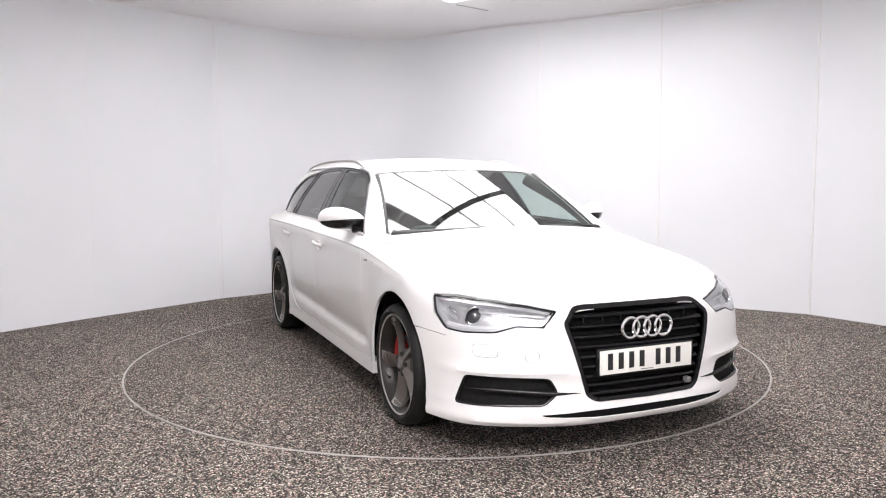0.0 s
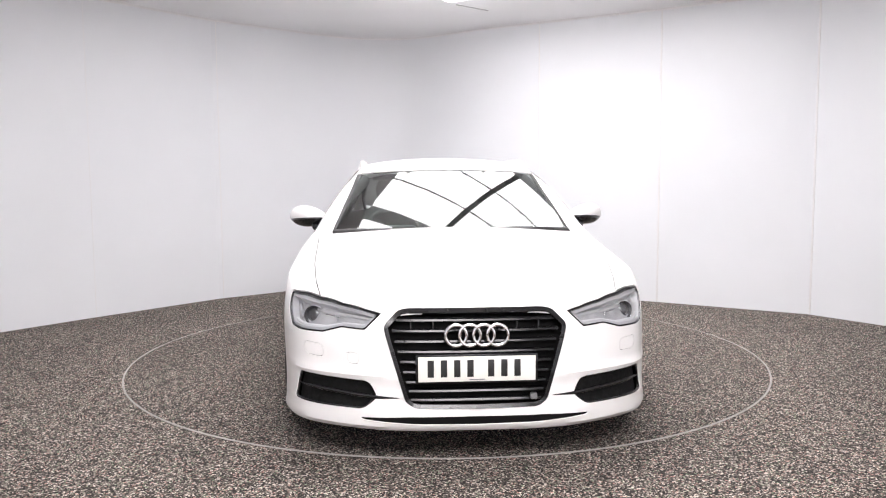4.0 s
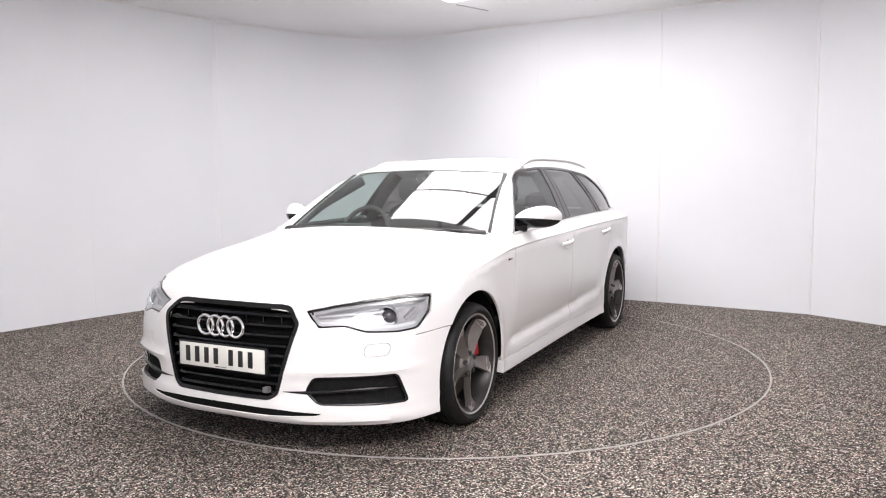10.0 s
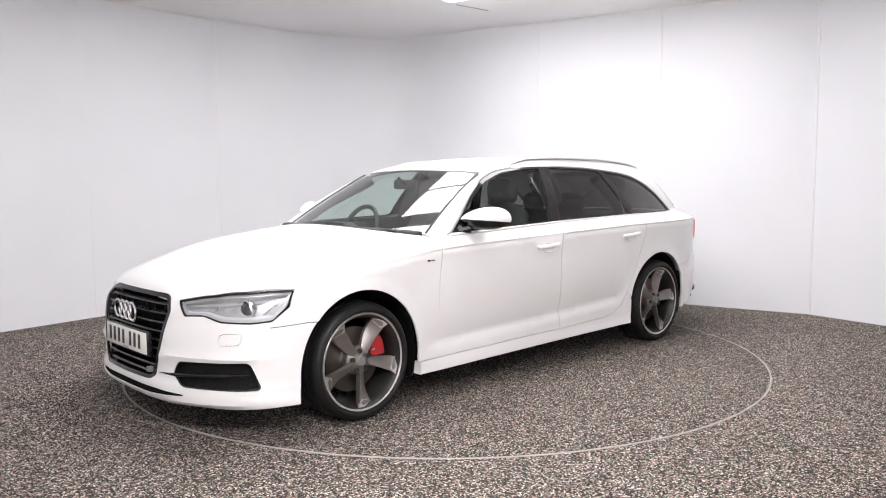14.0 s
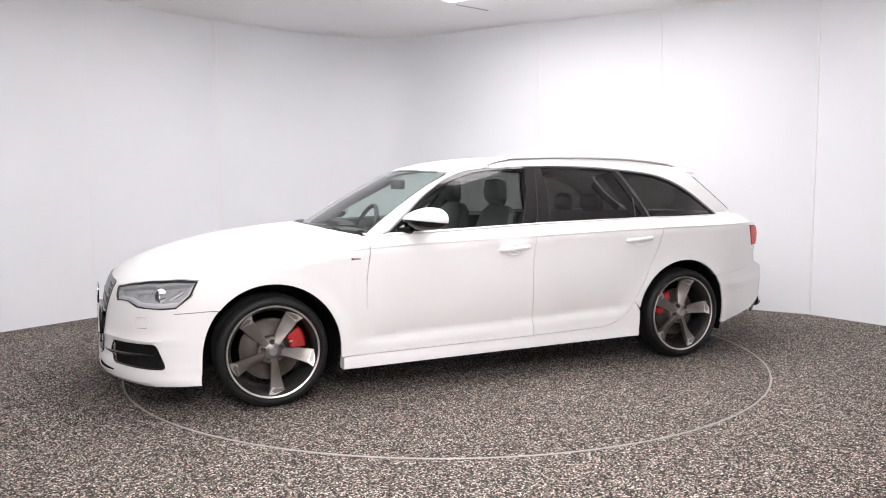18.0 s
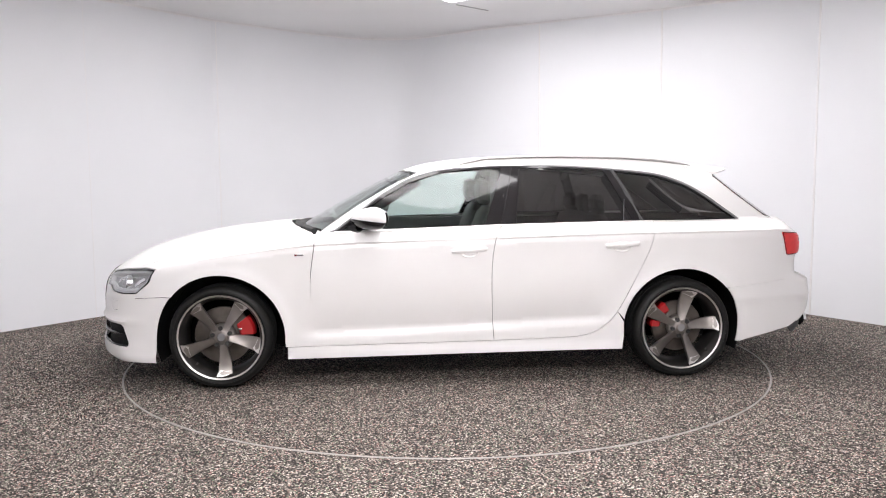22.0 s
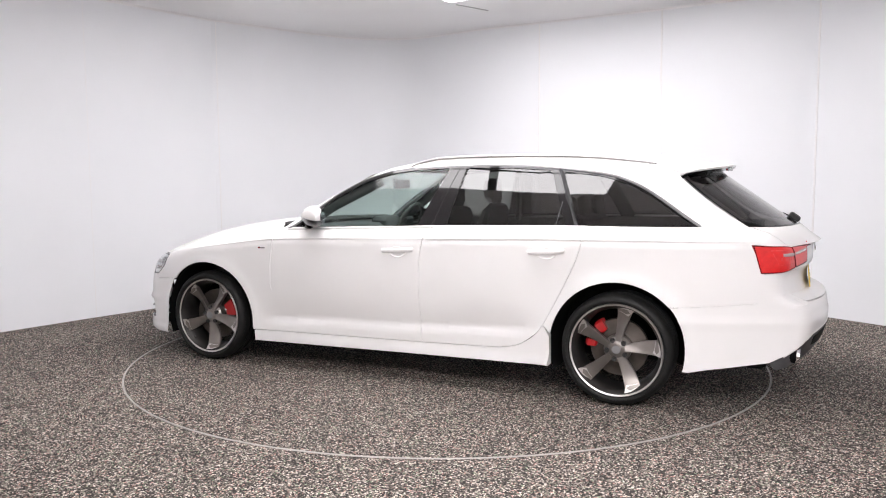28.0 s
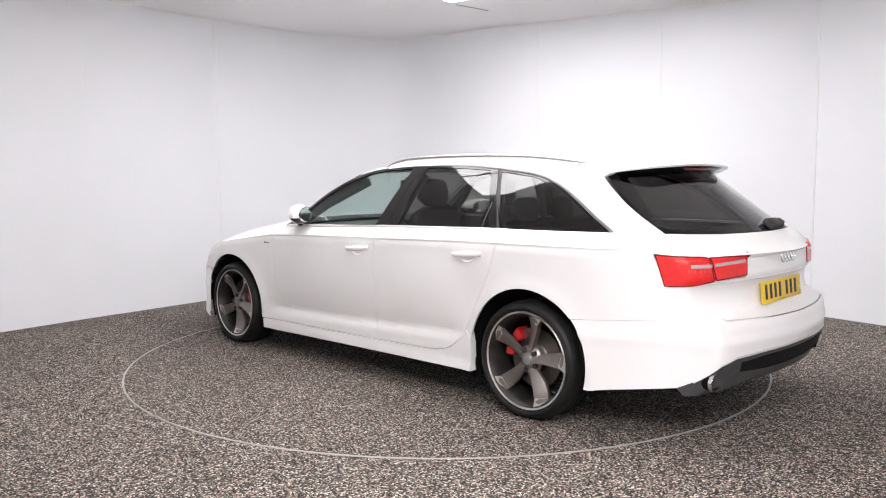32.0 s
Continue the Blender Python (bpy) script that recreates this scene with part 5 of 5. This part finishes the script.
def blade(bm, a0, face):
    """One broad twisted spoke; a0 in radians, outer face towards +y."""
    rows = []
    for i in range(9):
        t = i / 8
        r = 0.050 + (0.238 - 0.050) * t
        w = 0.038 + 0.048 * t ** 1.15
        mid = a0 + face * 0.10 * t * (1 - 0.3 * t)
        lead, trail = mid + face * w * 0.52 / r, mid - face * w * 0.48 / r
        yl = HUB_Y - 0.004 - 0.006 * math.sin(math.pi * t) + 0.012 * t
        yt = yl - 0.010 - 0.036 * math.sin(math.pi * min(1, t * 0.9 + .05)) * (0.5 + 0.5 * t)
        ym = (yl * 0.72 + yt * 0.28) + 0.003
        pm = lead * 0.62 + trail * 0.38
        pt = lambda ang, y: (r * math.cos(ang), y, r * math.sin(ang))
        rows.append([bm.verts.new(p) for p in (pt(lead, yl), pt(pm, ym), pt(trail, yt), pt(trail, yt - 0.020), pt(pm, ym - 0.040), pt(lead, yl - 0.034))])
    for a, b in zip(rows, rows[1:]):
        for j in range(6):
            bm.faces.new((a[j], a[(j + 1) % 6], b[(j + 1) % 6], b[j]))
    bm.faces.new(rows[0])
    bm.faces.new(rows[-1])


def tip(bm, a0, face):
    """Machined silver triangle where a spoke meets the rim."""
    out = []
    for r, da, y in ((0.222, -0.09, -0.014), (0.214, 0.06, -0.003), (0.204, 0.20, 0.005), (0.226, 0.26, 0.009), (0.254, 0.30, 0.013), (0.254, 0.08, 0.009), (0.254, -0.13, -0.002), (0.240, -0.10, -0.010)):
        out.append((r * math.cos(a0 + face * da), HUB_Y + y - 0.001, r * math.sin(a0 + face * da)))
    top = [bm.verts.new(p) for p in out]
    low = [bm.verts.new((p[0], p[1] - 0.016, p[2])) for p in out]
    bm.faces.new(top)
    bm.faces.new(low[::-1])
    for i in range(len(top)):
        bm.faces.new((top[i], low[i], low[(i + 1) % len(top)], top[(i + 1) % len(top)]))


def build_wheel(name, start, caliper_side, rear):
    """A wheel round the y axis at the origin, outer face towards +y."""
    w = tagged(new(name), "grey five-spoke alloy wheel with a low black tyre")
    o = 0.925
    # tyre with shoulder, sidewall and tread grooves
    bm = bmesh.new()
    prof = [(0.256, o - .030), (0.2655, o - .016), (0.270, o - .006), (0.279, o), (0.291, o - .001), (0.303, o - .008), (0.313, o - .022), (0.318, o - .040), (TYRE_R, o - .058),
            (TYRE_R, o - .078), (TYRE_R - .007, o - .080), (TYRE_R - .007, o - .088), (TYRE_R, o - .090), (TYRE_R, o - .126), (TYRE_R - .007, o - .128), (TYRE_R - .007, o - .136), (TYRE_R, o - .138),
            (TYRE_R, o - .175), (TYRE_R - .007, o - .177), (TYRE_R - .007, o - .185), (TYRE_R, o - .187), (0.318, o - .215), (0.308, o - .240), (0.290, o - .252), (0.255, o - .245)]
    lathe(bm, prof, 72, "y")
    t = part("tyre", bm, M_TYRE, w, "low-profile black tyre", 30)
    bm = bmesh.new()
    lathe(bm, [(0.2805, o - .001), (0.282, o + .0012), (0.2845, o + .0012), (0.286, o - .001)], 72, "y")
    part("sidewall_bead", bm, M_TYRE, w)
    # tread blocks on the shoulder
    bm = bmesh.new()
    for i in range(60):
        a = 2 * math.pi * i / 60
        box(bm, (0.3130, o - .042, 0), (0.006, .024, .016), 0, Matrix.Rotation(a, 4, "Y") @ Matrix.Translation((0.0, 0, 0)))
    tagged(part("tread", bm, M_TYRE, w), kind="stuff")
    rim = tagged(new("rim"), "titanium-grey rim with machined silver edges")
    rim.parent = w
    bm = bmesh.new()
    lathe(bm, [(0.2535, o - .010), (0.262, o - .006), (0.2645, o - .009), (0.2645, o - .016), (0.252, o - .022)], 72, "y")
    part("lip", bm, M_SILVER, rim, "machined silver rim edge")
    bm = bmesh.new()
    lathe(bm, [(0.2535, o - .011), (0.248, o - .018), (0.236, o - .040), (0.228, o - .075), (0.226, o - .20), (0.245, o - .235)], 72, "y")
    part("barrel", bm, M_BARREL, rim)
    for k in range(5):
        a = start + 2 * math.pi * k / 5
        bm = bmesh.new()
        blade(bm, a, 1)
        part("spoke", bm, M_RIM, rim, sharp_angle=28)
        bm = bmesh.new()
        tip(bm, a, 1)
        part("spoke_tip", bm, M_SILVER, rim, "machined silver spoke end", 28)
        bm = bmesh.new()
        c = (0.054 * math.cos(a + .70), HUB_Y - .006, 0.054 * math.sin(a + .70))
        lathe(bm, [(0.0005, -0.003), (0.007, -0.003), (0.0085, 0.001), (0.0135, 0.002), (0.0135, -0.02)], 14, "y", c)
        part("wheel_bolt", bm, M_DARKBAR, rim)
    bm = bmesh.new()
    lathe(bm, [(0.0005, HUB_Y + .001), (0.026, HUB_Y + .001), (0.031, HUB_Y - .002), (0.033, HUB_Y - .006), (0.044, HUB_Y - .010), (0.066, HUB_Y - .020), (0.078, HUB_Y - .034), (0.078, HUB_Y - .07)], 40, "y")
    part("hub", bm, M_RIM, rim)
    bm = bmesh.new()
    lathe(bm, [(0.0005, HUB_Y + .003), (0.022, HUB_Y + .003), (0.0245, HUB_Y + .001)], 32, "y")
    part("hub_cap", bm, M_LAMPGREY, rim)
    a = start + 0.9
    bm = bmesh.new()
    tube(bm, [(0.232 * math.cos(a), o - .05, 0.232 * math.sin(a)), (0.215 * math.cos(a), o - .03, 0.215 * math.sin(a))], 0.005, 8)
    part("valve", bm, M_DARKBAR, rim)
    # brake
    br = tagged(new("brake"), "steel brake disc with red calipers")
    br.parent = w
    bm = bmesh.new()
    rd = 0.178 if not rear else 0.165
    lathe(bm, [(0.070, .828), (0.080, .815), (0.085, .812), (rd - .002, .812), (rd, .809), (rd, .786), (rd - .002, .784), (0.08, .784)], 56, "y")
    part("brake_disc", bm, M_DISCBRAKE, br)
    bm = bmesh.new()
    lathe(bm, [(0.0005, .835), (0.070, .835), (0.074, .830), (0.074, .810)], 32, "y")
    part("disc_bell", bm, M_DARKBAR, br)

    def caliper(ac, span, r0, r1, nm):
        bm = bmesh.new()
        rows = []
        for i in range(11):
            aa = ac + span * (i / 10 - 0.5)
            e = 0.006 * (abs(i - 5) / 5) ** 3
            rows.append([bm.verts.new((r * math.cos(aa), y, r * math.sin(aa))) for r, y in ((r0 + e, .842), (r0 + .012, .852), (r1 - .014, .852), (r1 - e, .836), (r1 - e, .775), (r0 + e, .775))])
        for p, q in zip(rows, rows[1:]):
            for j in range(6):
                bm.faces.new((p[j], p[(j + 1) % 6], q[(j + 1) % 6], q[j]))
        bm.faces.new(rows[0])
        bm.faces.new(rows[-1])
        part(nm, bm, M_RED, br, "red brake caliper")
    if rear:
        caliper(radians(50 if caliper_side > 0 else 130), 0.30, .118, .190, "caliper")
        caliper(radians(8 if caliper_side > 0 else 172), 0.24, .122, .190, "parking_caliper")
    else:
        caliper(radians(160 if caliper_side < 0 else 20), 0.62, .105, .205, "caliper")
        bm = bmesh.new()
        ac = radians(160 if caliper_side < 0 else 20)
        box(bm, (0.118 * math.cos(ac), .856, 0.118 * math.sin(ac)), (.020, .006, .012), 0.002)
        part("caliper_clip", bm, M_CHROME, br)
    return w


def build_running_gear():
    spots = [("front_wheel", AXLE, 1, False, 99.0, -1, 0.0), ("front_wheel", AXLE, -1, False, 83.0, 1, 0.0), ("rear_wheel", -AXLE, 1, True, 191.0, 1, 0.006), ("rear_wheel", -AXLE, -1, True, 20.0, -1, 0.006)]
    # angles lie in the wheel's own plane, x forward
    for name, x, s, rear, deg, side, dy in spots:
        w = build_wheel(name, radians(-deg), side, rear)
        w.parent = car
        m = Matrix.Translation((x, s * dy, WHEEL_Z + 0.002))
        if s < 0:
            m = m @ Matrix.Rotation(math.pi, 4, "Z")
        w.matrix_basis = m
        # felt-lined wheel arch
        bm = bmesh.new()
        y0, y1 = s * .56, s * .878
        rings = []
        for i in range(25):
            a = radians(-22 + 224 * i / 24)
            rings.append([bm.verts.new((x + r * math.cos(a), y, WHEEL_Z + r * math.sin(a))) for r, y in ((0.05, y0), (.392, y0), (.392, y1), (.398, y1))])
        for p, q in zip(rings, rings[1:]):
            for j in range(3):
                bm.faces.new((p[j], p[j + 1], q[j + 1], q[j]))
        part("arch_liner", bm, M_WELL, car, "black felt wheel arch liner")
    # underside and engine bay
    bm = bmesh.new()
    box(bm, (-.02, 0, .215), (1.98, 1.70, .05), 0.02)
    box(bm, (-.02, 0, .225), (4.4, 1.10, .06), 0.02)
    box(bm, (-2.05, 0, .27), (.38, 1.40, .06), 0.02)
    box(bm, (2.0, 0, .215), (.30, 1.36, .05), 0.02)
    part("underbody", bm, M_WELL, car, "dark underbody panels")
    bm = bmesh.new()
    box(bm, (1.50, 0, .46), (0.95, 1.08, .44), 0.05)
    part("engine_bay", bm, M_WELL, car)


def ring_loft(bm, secs, n=16, power=3.0):
    """Rounded sections (centre, half width in y, half depth, tilt) lofted into one cushion."""
    rows = []
    for c, hw, hd, tilt in secs:
        row = []
        for j in range(n):
            a = 2 * math.pi * j / n
            ca, sa = math.cos(a), math.sin(a)
            u = math.copysign(abs(ca) ** (2 / power), ca) * hd
            v = math.copysign(abs(sa) ** (2 / power), sa) * hw
            row.append(bm.verts.new((c[0] + u * math.cos(tilt), c[1] + v, c[2] + u * math.sin(tilt))))
        rows.append(row)
    for p, q in zip(rows, rows[1:]):
        for j in range(n):
            bm.faces.new((p[j], p[(j + 1) % n], q[(j + 1) % n], q[j]))
    bm.faces.new(rows[0][::-1])
    bm.faces.new(rows[-1])


def build_cabin():
    for y in (.37, -.37):
        s = tagged(new("front_seat"), "black leather front seat with a headrest")
        s.parent = car
        bm = bmesh.new()
        ring_loft(bm, [((.07, y, .44), .22, .30, 0), ((.07, y, .50), .25, .32, 0), ((.07, y, .58), .25, .31, .05), ((.06, y, .60), .18, .25, .05)])
        part("cushion", bm, M_LEATHER, s)
        bm = bmesh.new()
        ring_loft(bm, [((-.14, y, .54), .22, .06, .3), ((-.18, y, .70), .25, .075, .3), ((-.22, y, .90), .25, .07, .3), ((-.26, y, 1.04), .22, .055, .3), ((-.275, y, 1.09), .14, .035, .3)])
        part("backrest", bm, M_LEATHER, s)
        bm = bmesh.new()
        ring_loft(bm, [((-.245, y, 1.105), .09, .03, .2), ((-.235, y, 1.14), .125, .048, .2), ((-.23, y, 1.21), .13, .05, .2), ((-.235, y, 1.265), .11, .042, .2), ((-.24, y, 1.282), .06, .02, .2)])
        part("headrest", bm, M_LEATHER, s)
    bench = tagged(new("rear_seat"), "black leather rear bench with headrests")
    bench.parent = car
    bm = bmesh.new()
    ring_loft(bm, [((-.72, 0, .44), .62, .22, 0), ((-.72, 0, .56), .64, .24, 0), ((-.73, 0, .60), .55, .19, 0)], 24, 5)
    part("cushion", bm, M_LEATHER, bench)
    bm = bmesh.new()
    ring_loft(bm, [((-.92, 0, .56), .62, .07, .3), ((-.98, 0, .80), .64, .075, .3), ((-1.04, 0, .99), .62, .06, .3), ((-1.055, 0, 1.03), .5, .03, .3)], 24, 5)
    part("backrest", bm, M_LEATHER, bench)
    for y in (.38, 0, -.38):
        bm = bmesh.new()
        k = 0.8 if y == 0 else 1.0
        ring_loft(bm, [((-1.045, y, 1.03), .09, .025, .2), ((-1.035, y, 1.07), .125 * k, .045, .2), ((-1.035, y, 1.13), .12 * k, .042, .2), ((-1.045, y, 1.165), .07 * k, .02, .2)])
        part("headrest", bm, M_LEATHER, bench)
    # dashboard with binnacle, wheel on the right-hand side
    bm = bmesh.new()
    ring_loft(bm, [((.80, 0, .60), .74, .20, 0), ((.78, 0, .78), .76, .22, 0), ((.80, 0, .90), .75, .20, 0), ((.84, 0, .945), .70, .17, 0)], 28, 5)
    part("dashboard", bm, M_INT, car, "dark dashboard")
    bm = bmesh.new()
    ring_loft(bm, [((.66, -.36, .88), .17, .09, 0), ((.68, -.36, .955), .17, .08, 0), ((.70, -.36, .985), .13, .06, 0)], 20, 4)
    part("binnacle", bm, M_INT, car)
    bm = bmesh.new()
    ring_loft(bm, [((.30, 0, .46), .12, .55, 0), ((.30, 0, .66), .11, .52, 0), ((.30, 0, .69), .08, .48, 0)], 20, 5)
    part("centre_console", bm, M_INT, car)
    sw = tagged(new("steering_wheel"), "black leather steering wheel")
    sw.parent = car
    m = Matrix.Translation((.49, -.37, .915)) @ Matrix.Rotation(radians(-24), 4, "Y")
    bm = bmesh.new()
    tube(bm, [(0, .185 * math.cos(a), .185 * math.sin(a)) for a in np.linspace(0, 2 * math.pi, 41)[:-1]], 0.017, 10, True)
    bmesh.ops.transform(bm, matrix=m, verts=bm.verts)
    part("rim", bm, M_LEATHER, sw)
    bm = bmesh.new()
    box(bm, (.02, 0, 0), (.05, .14, .13), 0.03)
    box(bm, (.015, .11, 0), (.02, .14, .03), 0.006)
    box(bm, (.015, -.11, 0), (.02, .14, .03), 0.006)
    box(bm, (.015, 0, -.11), (.02, .04, .14), 0.006)
    bmesh.ops.transform(bm, matrix=m, verts=bm.verts)
    part("hub", bm, M_INT, sw)
    # door cards, floor, headliner, rear shelf
    for s in (1, -1):
        bm = bmesh.new()
        rows = []
        for x in np.linspace(.76, -1.03, 22):
            rows.append([bm.verts.new((x, s * y, z)) for y, z in ((.80, .30), (.80, .70), (.745, .74), (.745, .79), (.80, .82), (.815, .965), (.845, .972), (.86, .90), (.85, .30))])
        for p, q in zip(rows, rows[1:]):
            for j in range(9):
                bm.faces.new((p[j], p[(j + 1) % 9], q[(j + 1) % 9], q[j]))
        part("door_card", bm, M_INT, car, "dark inner door trim")
        bm = bmesh.new()
        rows = []
        for x in np.linspace(-1.03, -2.16, 14):
            h = float(np.interp(x, [-2.16, -1.9, -1.3, -1.0], [.58, .68, .78, .82]))
            rows.append([bm.verts.new((x, s * y, z)) for y, z in ((h - .04, .74), (h - .02, .99), (h, .99), (h, .74))])
        for p, q in zip(rows, rows[1:]):
            for j in range(4):
                bm.faces.new((p[j], p[(j + 1) % 4], q[(j + 1) % 4], q[j]))
        part("boot_trim", bm, M_INT, car)
    bm = bmesh.new()
    box(bm, (-.02, 0, .34), (1.96, 1.56, .04), 0.01)
    box(bm, (-1.50, 0, .34), (1.0, 1.0, .04), 0.01)
    box(bm, (-1.62, 0, .66), (1.0, 1.08, .04), 0.01)
    part("cabin_floor", bm, M_WELL, car)
    bm = bmesh.new()
    box(bm, (-1.52, 0, .985), (.85, 1.25, .02), 0.006)
    part("load_cover", bm, M_INT, car, "dark roll-out load cover")
    # headliner follows the roof
    g = [(x, y) for x in np.linspace(.10, -1.70, 24) for y in np.linspace(-.52, .52, 13)]
    p, n = onto("top", g, -0.030)
    faces = [(i * 13 + j, i * 13 + j + 1, (i + 1) * 13 + j + 1, (i + 1) * 13 + j) for i in range(23) for j in range(12)]
    v = [tuple(q) for q in p] + [tuple(q + np.array((0, 0, .012))) for q in p]
    faces += [tuple(k + len(p) for k in f[::-1]) for f in faces]
    mesh_object("headliner", v, faces, M_LINER, car, "pale grey headliner")
    # inner pillars
    for s in (1, -1):
        for a, b, w in (((-.36, 1.36), (-.29, .99), .05), ((-1.04, 1.34), (-1.19, 1.0), .06), ((.24, 1.325), (.80, .97), .042), ((-1.76, 1.25), (-2.06, 1.02), .03)):
            q, n = onto("side", [a, ((a[0] + b[0]) / 2, (a[1] + b[1]) / 2), b], -0.05, cabin_field)
            bm = bmesh.new()
            tube(bm, [(u[0], s * u[1], u[2]) for u in q], w, 10, flat=0.5)
            part("inner_pillar", bm, M_INT, car)
    # rear-view mirror
    bm = bmesh.new()
    box(bm, (.36, 0, 1.245), (.025, .24, .065), 0.012)
    tube(bm, [(.37, 0, 1.25), (.43, 0, 1.29)], 0.012, 8)
    part("rear_view_mirror", bm, M_INT, car)


build_running_gear()
build_cabin()


# ---- what moves ----
TURN = [(0, -66.55), (1, -71.45), (2, -76.44), (3, -81.47), (4, -86.5), (5, -91.55), (6, -96.63), (7, -101.70), (8, -106.69), (9, -111.70), (10, -116.67), (11, -121.60),
        (12, -126.53), (13, -131.50), (14, -136.42), (15, -141.3), (16, -146.2), (17, -151.12), (18, -156.0), (19, -160.85), (20, -165.75), (21, -170.63), (22, -175.5),
        (23, -180.38), (24, -185.2), (25, -189.98), (26, -194.8), (27, -199.65), (28, -204.52), (29, -209.45), (30, -214.38), (31, -219.29), (32, -224.2)]


def motions():
    ox, oy = 0.0082, -0.0172
    walk(turntable, [(t, pose(AXIS[0], AXIS[1], 0, 0, 0, a)) for t, a in TURN])
    rows = []
    for t, a in TURN:
        c, s = math.cos(radians(a)), math.sin(radians(a))
        rows.append((t, pose(AXIS[0] + c * ox - s * oy, AXIS[1] + s * ox + c * oy, 0.004, 0, 0, a)))
    walk(car, rows)


motions()
